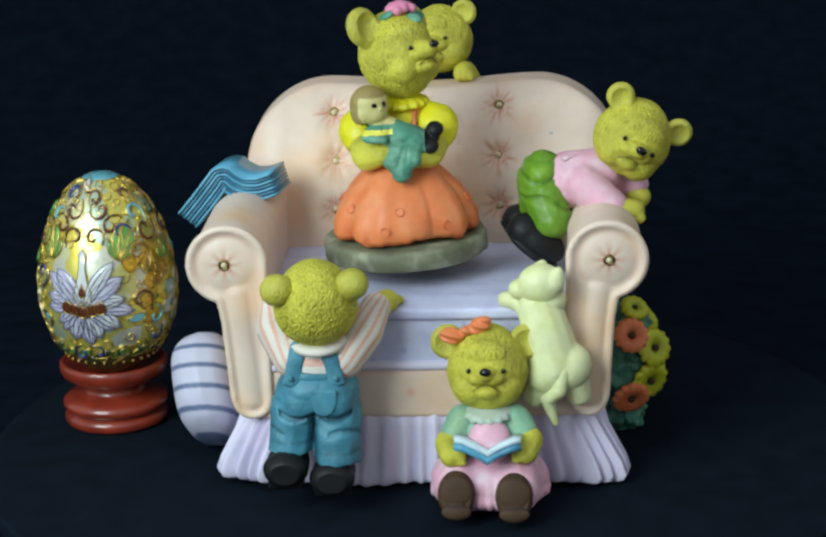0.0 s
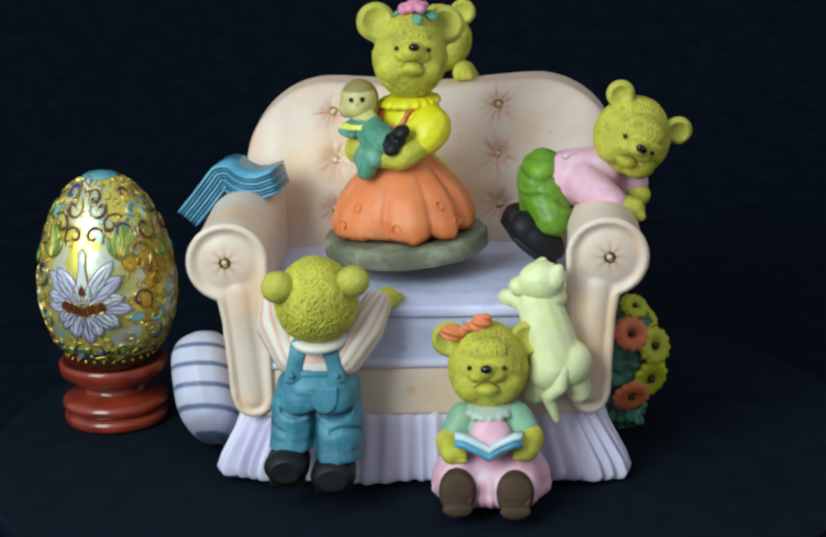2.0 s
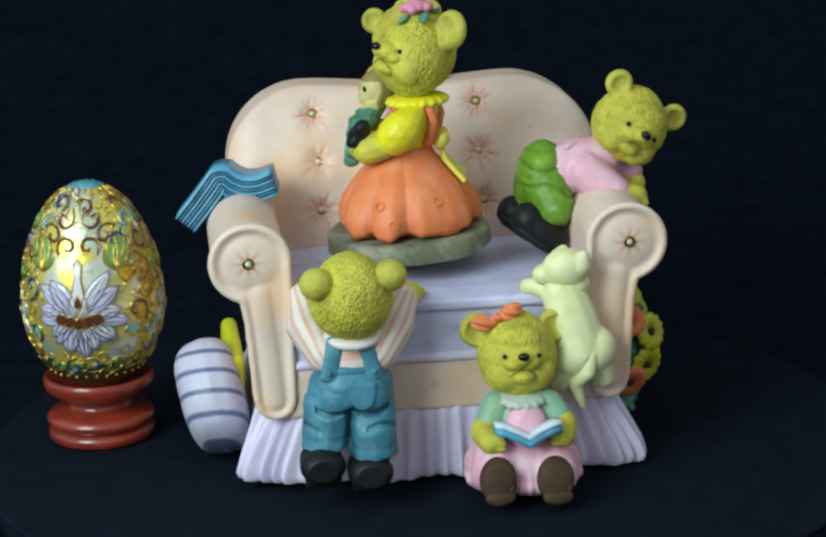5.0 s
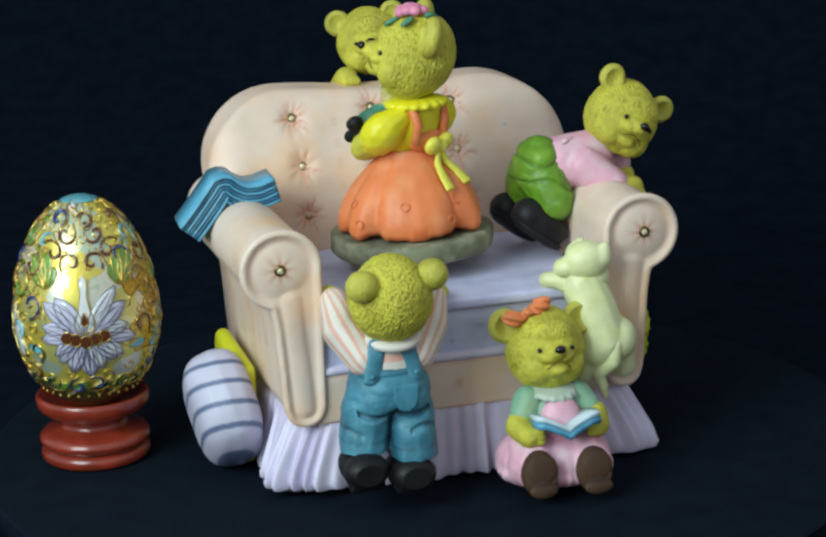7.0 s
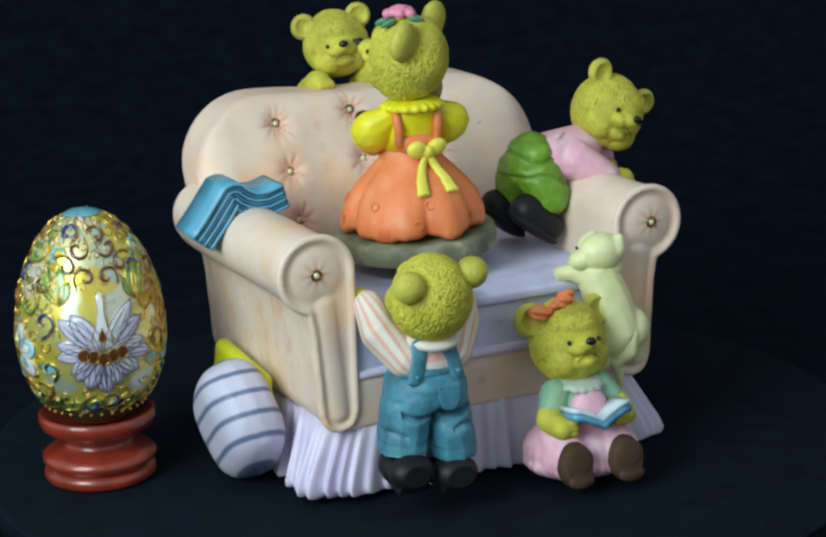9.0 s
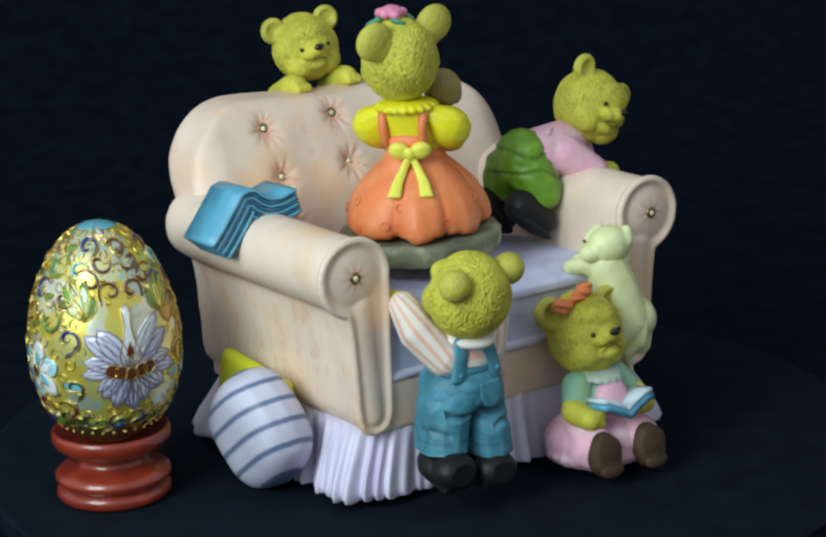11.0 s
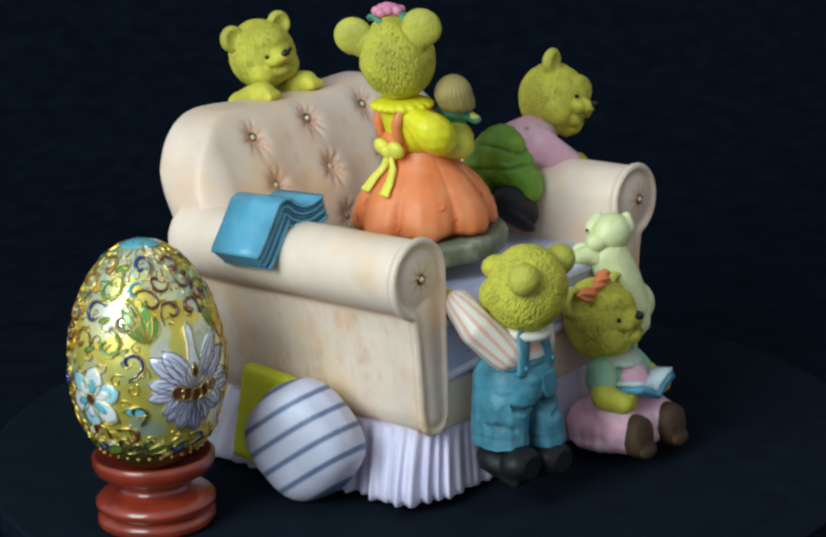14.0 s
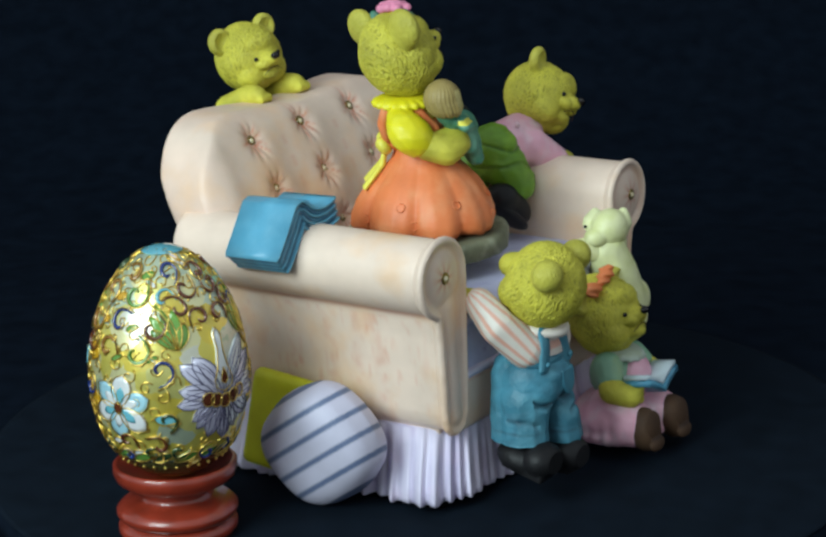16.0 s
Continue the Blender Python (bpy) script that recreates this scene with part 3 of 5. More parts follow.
def boy_bear():
    b = thing("boy_bear", (-3.3, -6.6, 0.4), "mustard bear in blue dungarees and striped shirt climbing the sofa", "bear figurine", "bear family")
    bear_head(b, (-3.16, -6.72, 7.1), 1.36, (-0.12, 0.8, 0.6), up=(0.05, -0.6, 0.8), tall=1.04, ear=0.40, ear_at=(0.88, 0.0, 0.70), face=False, deep=-0.12, thick=0.95)
    bm = bmesh.new()
    ball(bm, (-3.25, -5.62, 7.72), (0.52, 0.52, 0.42))
    part("muzzle", bm, FUR, b, voxel=0.06, smooth=2)
    bm = bmesh.new()
    ball(bm, (-3.2, -6.35, 4.95), (1.12, 0.85, 0.95))
    part("collar_shirt", bm, SHIRT, b, "white shirt with pale red stripes", voxel=0.06, smooth=3, paint=lambda p: 0.75 * (np.sin(p[:, 2] * 11) > 0.35))
    bm = bmesh.new()
    lathe(bm, [(0.75, -0.12), (0.98, -0.05), (0.98, 0.12), (0.8, 0.2)], (-3.15, -6.5, 5.82), 32, pose(0, 0, 0, 14))
    part("collar", bm, SHIRT, b, "white collar", smooth=2)
    for side, pts in ((1, [(-2.35, -6.45, 5.15), (-1.66, -5.85, 5.9), (-1.34, -5.2, 6.5)]), (-1, [(-4.0, -6.45, 5.2), (-4.62, -5.85, 6.0), (-4.6, -5.1, 6.72)])):
        bm = bmesh.new()
        limb(bm, pts, [0.68, 0.63, 0.52])
        a, d = Vector(pts[0]), (Vector(pts[2]) - Vector(pts[0])).normalized()
        e1 = d.cross(Vector((0, 1, 0.3))).normalized()
        e2 = d.cross(e1)

        def stripes(p, a=a, e1=e1, e2=e2):
            q = p - np.array(a)
            return 0.8 * np.clip((np.sin(13 * np.arctan2(q @ np.array(e2), q @ np.array(e1)) + 0.4) - 0.2) / 0.4, 0, 1)
        part("sleeve", bm, SHIRT, b, "white sleeve with pale red stripes", voxel=0.055, smooth=12, paint=stripes)
        bm = bmesh.new()
        e = Vector(pts[2])
        limb(bm, [e + Vector((0, 0.0, 0.02)), e + Vector((0.34 if side > 0 else 0.0, 0.6, 0.02))], [0.44, 0.42])
        for k in (-1, 0, 1):
            ball(bm, e + Vector((0.55 + 0.16 * k if side > 0 else 0.05 + 0.24 * k, 0.95, -0.04)), (0.19, 0.24, 0.17), sub=2)
        part("paw", bm, FUR, b, "furry paw holding the seat edge", voxel=0.05, smooth=3)
    bm = bmesh.new()
    ball(bm, (-3.25, -6.35, 4.0), (1.42, 1.12, 1.12))
    ball(bm, (-3.72, -6.62, 3.8), (0.8, 0.82, 0.78))
    ball(bm, (-2.78, -6.62, 3.8), (0.8, 0.82, 0.78))
    limb(bm, [(-3.95, -6.35, 3.4), (-4.1, -6.4, 2.6), (-4.16, -6.45, 2.0)], [0.9, 0.82, 0.82])
    limb(bm, [(-2.68, -6.4, 3.4), (-2.62, -6.75, 2.5), (-2.62, -6.85, 1.9)], [0.92, 0.84, 0.84])
    limb(bm, [(-3.6, -5.85, 4.2), (-3.95, -5.95, 3.2), (-4.12, -6.0, 2.1)], [0.85, 0.8, 0.76])
    lay = {}

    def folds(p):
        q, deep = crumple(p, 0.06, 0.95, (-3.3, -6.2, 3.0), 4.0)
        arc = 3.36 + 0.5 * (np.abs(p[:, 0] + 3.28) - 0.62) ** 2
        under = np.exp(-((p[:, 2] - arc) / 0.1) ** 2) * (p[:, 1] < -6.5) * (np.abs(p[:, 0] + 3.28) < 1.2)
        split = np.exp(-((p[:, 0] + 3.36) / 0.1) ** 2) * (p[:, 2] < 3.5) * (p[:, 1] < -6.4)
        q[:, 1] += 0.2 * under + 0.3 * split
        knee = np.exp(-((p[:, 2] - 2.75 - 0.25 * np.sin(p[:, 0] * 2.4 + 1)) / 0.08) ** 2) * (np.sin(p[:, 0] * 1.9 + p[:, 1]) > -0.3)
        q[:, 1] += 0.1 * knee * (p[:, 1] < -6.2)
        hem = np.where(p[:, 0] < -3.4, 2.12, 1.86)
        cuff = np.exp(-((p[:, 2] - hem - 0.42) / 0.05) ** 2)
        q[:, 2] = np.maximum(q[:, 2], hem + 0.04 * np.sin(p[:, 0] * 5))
        # Shade of folds and leg split goes into the colour, plus a cuff line.
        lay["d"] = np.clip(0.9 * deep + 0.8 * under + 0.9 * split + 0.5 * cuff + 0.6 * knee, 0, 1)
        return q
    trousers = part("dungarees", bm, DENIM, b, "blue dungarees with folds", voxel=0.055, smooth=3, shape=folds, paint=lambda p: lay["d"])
    bm = bmesh.new()
    ball(bm, (-3.27, -6.62, 4.78), (1.1, 0.62, 0.4))
    part("bib", bm, DENIM, trousers, "top edge of the dungarees", voxel=0.05, smooth=3, paint=lambda p: 0.8 * np.exp(-((p[:, 2] - 4.95) / 0.05) ** 2))
    for x, x2 in ((-3.85, -4.0), (-2.7, -2.55)):
        bm = bmesh.new()
        for k in range(12):
            f = k / 11
            ball(bm, (x2 + (x - x2) * f + 0.12 * f * (1 if x < -3 else -1), -7.12 + 0.1 * f + 0.25 * max(0, f - 0.6), 4.6 + 1.2 * f), (0.31, 0.12, 0.16), sub=2)
        part("strap", bm, DENIM, trousers, voxel=0.045, smooth=2)
        bm = bmesh.new()
        ball(bm, (x2, -7.28, 4.78), (0.1, 0.07, 0.1), sub=2)
        part("strap_button", bm, DENIM, trousers)
    bm = bmesh.new()
    plate(bm, [(-0.42, 0.4), (0.42, 0.4), (0.42, -0.1), (0.25, -0.42), (0, -0.5), (-0.25, -0.42), (-0.42, -0.1)], 0.14, pose(-2.95, -7.46, 4.05, -6, 0, 4))
    part("back_pocket", bm, DENIM, trousers, "rounded patch pocket", voxel=0.05, smooth=3)
    for c, rot in (((-4.3, -6.95, 1.62), 16), ((-2.78, -7.1, 1.36), 4)):
        bm = bmesh.new()
        t = pose(0, 0, 0, rot)
        cv = Vector(c)
        ball(bm, cv + Vector((0, 0.5, -0.02)), (0.72, 0.9, 0.54), t)
        ball(bm, cv + Vector((0, -0.25, 0.04)), (0.76, 0.64, 0.58), t)
        box(bm, cv + Vector((-0.58, -0.5, -0.5)), cv + Vector((0.58, 1.0, -0.2)), t)
        part("shoe", bm, BLACK, b, "black rounded shoe", voxel=0.05, smooth=4, shape=lambda p, c=c, rot=rot: np.stack([p[:, 0], np.maximum(p[:, 1], c[1] - 0.74), np.maximum(p[:, 2], c[2] - 0.46 + math.tan(radians(rot)) * (p[:, 1] - c[1]))], 1))


def girl_bear():
    b = thing("girl_bear", (2.3, -7.0, 0.1), "mustard girl bear in pink dress sitting against the sofa reading", "bear figurine", "bear family")
    head = bear_head(b, (2.3, -5.95, 4.6), 1.32, (-0.03, -1, 0.18), tall=1.08, ear=0.45, ear_at=(0.97, 0.1, 0.66), muzzle=0.9)
    # hair bow on one ear
    bm = bmesh.new()
    for s in (-1, 1):
        ball(bm, Vector((1.62, -6.1, 5.97)) + Vector((s * 0.46, 0, s * 0.17)), (0.42, 0.26, 0.27), pose(0, 0, 0, 0, -s * 20 - 10))
    ball(bm, (1.62, -6.17, 5.97), 0.17)

    def bowfold(p):
        q = p.copy()
        q[:, 1] += 0.05 * np.sin((p[:, 0] * 0.3 + p[:, 2]) * 22)
        return q
    part("hair_bow", bm, ORANGE, head, "orange ribbon bow", voxel=0.04, smooth=2, shape=bowfold)
    bm = bmesh.new()
    ball(bm, (2.3, -6.4, 2.6), (1.12, 0.9, 0.95))
    part("blouse", bm, MINT, b, "mint green blouse", voxel=0.07, smooth=3)
    bm = bmesh.new()
    lathe(bm, [(0.6, 0), (0.80, -0.1), (0.85, -0.04), (0.7, 0.1)], (2.3, -6.6, 3.42), 64, pose(0, 0, 0, 10), wave=lambda a, k: 1 + 0.05 * math.sin(a * 16) * (k in (1, 2)))
    part("collar", bm, MINT, b, "pale frilled collar", paint=lambda p: np.ones(len(p)))
    bm = bmesh.new()
    ball(bm, (2.35, -7.15, 2.5), (0.72, 0.5, 0.85))
    part("bib", bm, PINK, b, "pink dress front", voxel=0.07, smooth=3)
    bm = bmesh.new()
    ball(bm, (2.33, -6.5, 1.1), (1.95, 1.6, 1.05))
    limb(bm, [(1.6, -6.6, 1.45), (1.3, -7.45, 1.15)], [0.95, 0.85])
    limb(bm, [(3.05, -6.6, 1.45), (3.15, -7.55, 1.1)], [0.95, 0.85])
    ball(bm, (2.33, -6.6, 0.75), (1.98, 1.55, 0.6))

    def hem(p):
        q = p.copy()
        a = np.arctan2(p[:, 1] + 6.6, p[:, 0] - 2.33)
        low = np.clip((1.6 - p[:, 2]) / 1.4, 0, 1)
        w = (0.06 * np.sin(a * 23 + 1.8 * np.sin(a * 4)) + 0.04 * np.sin(a * 9 + 2)) * low
        q[:, 0] += np.cos(a) * w
        q[:, 1] += np.sin(a) * w
        q[:, 2] = np.maximum(q[:, 2], 0.12)
        return q
    part("dress", bm, PINK, b, "pale pink pleated dress spread over the legs", voxel=0.075, smooth=4, shape=hem)
    for s, arm in ((-1, [(1.5, -6.5, 3.0), (1.0, -6.9, 2.35), (1.12, -7.55, 2.2)]), (1, [(3.15, -6.5, 3.0), (3.65, -6.9, 2.45), (3.52, -7.55, 2.3)])):
        bm = bmesh.new()
        limb(bm, [arm[0], Vector(arm[0]).lerp(Vector(arm[1]), 0.55)], [0.58, 0.5])
        part("sleeve", bm, MINT, b, "mint green puffed sleeve", voxel=0.07, smooth=3)
        bm = bmesh.new()
        limb(bm, [Vector(arm[0]).lerp(Vector(arm[1]), 0.5), arm[1], arm[2]], [0.42, 0.46, 0.4])
        for k in range(3):
            ball(bm, Vector(arm[2]) + Vector((-s * 0.28, -0.22, 0.24 - 0.2 * k)), (0.24, 0.15, 0.12), sub=2)
        part("paw", bm, FUR, b, "furry paw holding a book", voxel=0.055, smooth=3)
    for c in ((1.27, -8.3, 1.08), (3.12, -8.42, 1.03)):
        bm = bmesh.new()
        t = pose(0, 0, 0, -12)
        ball(bm, Vector(c) + Vector((0, 0.25, 0)), (0.62, 0.6, 0.78), t)
        sh = part("shoe", bm, BROWN, b, "dark brown shoe", voxel=0.05, smooth=2, shape=lambda p, c=c: np.stack([p[:, 0], np.maximum(p[:, 1], c[1] - 0.12 + (p[:, 2] - c[2]) * 0.21), p[:, 2]], 1))
        bm = bmesh.new()
        m = Matrix.Translation(Vector(c) + Vector((0, -0.08, 0))) @ t
        ball(bm, m @ Vector((0, 0, 0.22)), (0.55, 0.13, 0.5), t)
        ball(bm, m @ Vector((0, -0.03, -0.45)), (0.5, 0.14, 0.27), t)
        part("sole", bm, BROWN, sh, "brown sole with a raised heel", voxel=0.04, smooth=1, paint=lambda p, z=c[2]: 0.8 * np.exp(-((p[:, 2] - z + 0.22) / 0.06) ** 2))
    # the small open book
    bk = thing("picture_book", (2.32, -8.0, 2.1), "small open book with blue cover and pale pages", "book")
    m = Matrix.Translation((2.3, -7.75, 2.45)) @ pose(0, 0, 0, -10, 0, -2)
    bm = bmesh.new()
    prof = [(-1.1, 0.5), (-0.8, 0.47), (-0.38, 0.28), (0, 0.0), (0.38, 0.28), (0.8, 0.47), (1.1, 0.5)]

    def sheet(bm, off, th, half):
        up = [m @ Vector((x, s * half, z + off)) for s in (-1, 1) for x, z in prof]
        lo = [m @ Vector((x, s * half, z + off - th)) for s in (-1, 1) for x, z in prof]
        n = len(prof)
        u = [bm.verts.new(v) for v in up]
        d = [bm.verts.new(v) for v in lo]
        for i in range(n - 1):
            bm.faces.new((u[i], u[i + 1], u[n + i + 1], u[n + i]))
            bm.faces.new((d[i], d[n + i], d[n + i + 1], d[i + 1]))
            bm.faces.new((u[i], d[i], d[i + 1], u[i + 1]))
            bm.faces.new((u[n + i], u[n + i + 1], d[n + i + 1], d[n + i]))
        bm.faces.new((u[0], u[n], d[n], d[0]))
        bm.faces.new((u[n - 1], d[n - 1], d[2 * n - 1], u[2 * n - 1]))
    sheet(bm, 0.0, 0.18, 0.52)
    part("page_block", bm, PAPER, bk, "pale blue white pages", smooth=1)
    bm = bmesh.new()
    sheet(bm, -0.18, 0.24, 0.6)
    part("cover", bm, BLUE, bk, "blue book cover", smooth=1, paint=lambda p: 0.55 * (p[:, 0] > 2.4))


def cat():
    c = thing("cat", (4.4, -5.9, 2.7), place=(4.4, -5.5, 2.6), label="pale lime cat climbing the sofa front beside the arm", category="cat figurine")
    bm = bmesh.new()
    limb(bm, [(4.0, -5.5, 6.5), (4.3, -5.75, 5.6), (4.5, -5.85, 4.6)], [0.76, 0.82, 0.95])
    ball(bm, (4.95, -5.9, 4.6), (0.78, 0.8, 0.82))
    ball(bm, (4.2, -5.9, 4.35), (0.68, 0.8, 0.72))
    part("body", bm, CAT, c, voxel=0.06, smooth=12)
    bm = bmesh.new()
    ball(bm, (4.08, -5.6, 7.32), (0.78, 0.66, 0.70))
    ball(bm, (3.42, -5.4, 7.1), (0.42, 0.42, 0.36))
    ball(bm, (4.3, -5.5, 6.75), (0.62, 0.6, 0.5))
    for e in ((4.6, -5.85, 7.9), (4.1, -5.0, 7.9)):
        limb(bm, [(e[0] - 0.12, e[1], e[2] - 0.45), (e[0] + 0.03, e[1], e[2] - 0.1)], [0.4, 0.19])
    head = part("head", bm, CAT, c, "cat head looking along the seat", voxel=0.05, smooth=6)
    for y in (-5.9, -4.9):
        bm = bmesh.new()
        ball(bm, (3.57, y, 7.4), 0.06, sub=2)
        part("eye", bm, GLOSSBLACK, head)
    for pts in ([(3.9, -5.6, 6.35), (3.3, -5.2, 6.65), (2.92, -4.95, 6.62)], [(4.4, -5.4, 6.3), (4.0, -4.9, 6.6), (3.7, -4.5, 6.6)], ):
        bm = bmesh.new()
        limb(bm, pts, [0.42, 0.34, 0.28])
        part("front_leg", bm, CAT, c, voxel=0.05, smooth=3)
    for pts in ([(4.2, -6.0, 4.2), (3.85, -5.9, 3.6), (3.75, -5.6, 3.55)], [(5.1, -5.9, 4.2), (5.3, -5.8, 3.6), (5.2, -5.5, 3.4)]):
        bm = bmesh.new()
        limb(bm, pts, [0.55, 0.42, 0.3])
        part("hind_leg", bm, CAT, c, voxel=0.055, smooth=3)
    bm = bmesh.new()
    limb(bm, [(4.75, -6.5, 4.6), (4.62, -6.55, 4.0), (4.25, -6.3, 3.6), (4.5, -6.2, 2.75)], [0.26, 0.27, 0.25, 0.13])
    part("tail", bm, CAT, c, "hanging cat tail", voxel=0.05, smooth=2)


def arm_bear():
    b = thing("climbing_bear", (5.6, -0.7, 6.3), "mustard bear in green trousers and pink shirt lying over the arm", "bear figurine", "bear family", place=(5.52, -0.7, 6.17))
    bear_head(b, (7.36, -0.56, 11.08), 1.34, (0.08, -1, -0.1), up=(0.57, 0, 0.82), tall=0.98, ear=0.37, ear_at=(0.90, 0.0, 0.76), muzzle=0.95, chin=0.5)
    bm = bmesh.new()
    limb(bm, [(5.2, -0.4, 9.6), (6.3, -0.4, 9.9)], [1.05, 0.85])
    limb(bm, [(5.7, -1.1, 9.6), (6.6, -1.55, 8.95)], [0.75, 0.62])
    limb(bm, [(6.3, 0.3, 9.7), (7.5, 0.1, 9.3)], [0.6, 0.5])
    part("shirt", bm, PINK, b, "pale pink shirt", voxel=0.07, smooth=4)
    bm = bmesh.new()
    limb(bm, [(6.85, -1.6, 8.85), (7.35, -1.6, 8.8)], [0.46, 0.42])
    for k in range(3):
        ball(bm, (7.55, -1.85 + 0.22 * k, 8.6), (0.22, 0.14, 0.2), sub=2)
    part("paw", bm, FUR, b, "furry paw resting over the arm", voxel=0.055, smooth=3)
    bm = bmesh.new()
    limb(bm, [(7.4, 0.1, 9.2), (7.65, -0.1, 8.9)], [0.42, 0.4])
    part("paw", bm, FUR, b, voxel=0.055, smooth=3)
    bm = bmesh.new()
    ball(bm, (4.35, -0.3, 9.55), (0.98, 1.1, 1.05))
    limb(bm, [(4.4, -0.8, 9.1), (4.6, -1.15, 8.45)], [0.85, 0.75])
    limb(bm, [(4.2, 0.45, 9.1), (4.2, 0.6, 8.3)], [0.8, 0.75])

    tlay = {}

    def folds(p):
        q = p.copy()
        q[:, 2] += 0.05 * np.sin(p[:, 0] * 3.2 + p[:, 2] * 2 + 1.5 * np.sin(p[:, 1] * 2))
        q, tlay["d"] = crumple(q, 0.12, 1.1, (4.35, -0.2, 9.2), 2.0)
        # Two wavy fold lines, pressed in and darkened with the creases as painted shade.
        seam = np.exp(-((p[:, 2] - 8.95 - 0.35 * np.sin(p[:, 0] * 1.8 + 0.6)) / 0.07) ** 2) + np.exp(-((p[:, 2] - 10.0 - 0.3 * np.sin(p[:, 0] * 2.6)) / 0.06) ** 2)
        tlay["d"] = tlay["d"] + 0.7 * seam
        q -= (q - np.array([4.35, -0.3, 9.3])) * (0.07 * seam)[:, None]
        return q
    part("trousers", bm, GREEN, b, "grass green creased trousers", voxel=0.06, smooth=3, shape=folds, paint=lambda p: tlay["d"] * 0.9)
    bm = bmesh.new()
    tube(bm, [(5.0 + 1.3 * i / 8, -1.0 + 0.9 * i / 8, 10.5 + 0.06 * i / 8) for i in range(9)], 0.09, seg=6)
    part("strap", bm, PINK, b)
    for c, t in (((4.1, -1.1, 7.72), pose(0, 0, 0, 0, 38, -12)), ((3.9, 0.7, 7.55), pose(0, 0, 0, 0, 38, 8))):
        bm = bmesh.new()
        ball(bm, c, (1.1, 0.72, 0.62), t)
        ball(bm, Vector(c) + Vector((-0.4, 0, 0.3)), (0.66, 0.64, 0.62), t)
        sh = part("shoe", bm, BLACK, b, "black shoe", voxel=0.07, smooth=3)
        bm = bmesh.new()
        ball(bm, Vector(c) + Vector((-0.2, -0.03, -0.3)), (1.12, 0.68, 0.26), t)
        part("sole", bm, BLACK, sh, voxel=0.06, smooth=2)


def peeking_bear():
    b = thing("peeking_bear", (0.6, 7.3, 11.0), "mustard bear peeking over the sofa back with both paws", "bear figurine", "bear family")
    bear_head(b, (0.5, 7.7, 12.95), 1.25, (-0.24, -1, 0.08), up=(-0.16, 0, 1), tall=1.0, ear=0.40, ear_at=(0.84, 0.1, 0.70), muzzle=0.95, chin=0.6)
    for p in ((-0.68, 6.9, 11.75), (1.45, 6.75, 11.85)):
        bm = bmesh.new()
        limb(bm, [Vector(p) + Vector((0.1, 1.0, -0.5)), p, Vector(p) + Vector((-0.05, -0.4, 0.08))], [0.5, 0.46, 0.4])
        for k in (-1, 0, 1):
            ball(bm, Vector(p) + Vector((0.22 * k, -0.7, 0.0)), (0.15, 0.22, 0.2), sub=2)
        part("paw", bm, FUR, b, "furry paw on the sofa back", voxel=0.055, smooth=3)
    bm = bmesh.new()
    limb(bm, [(0.5, 7.9, 10.7), (0.5, 7.6, 9.4)], [0.6, 0.9])
    part("body", bm, GREEN, b, voxel=0.09, smooth=3)


# ---- the turning mother bear, in her own space: face to -y, axis upright through the origin ----
POST = (-0.25, -0.54, 0.0)


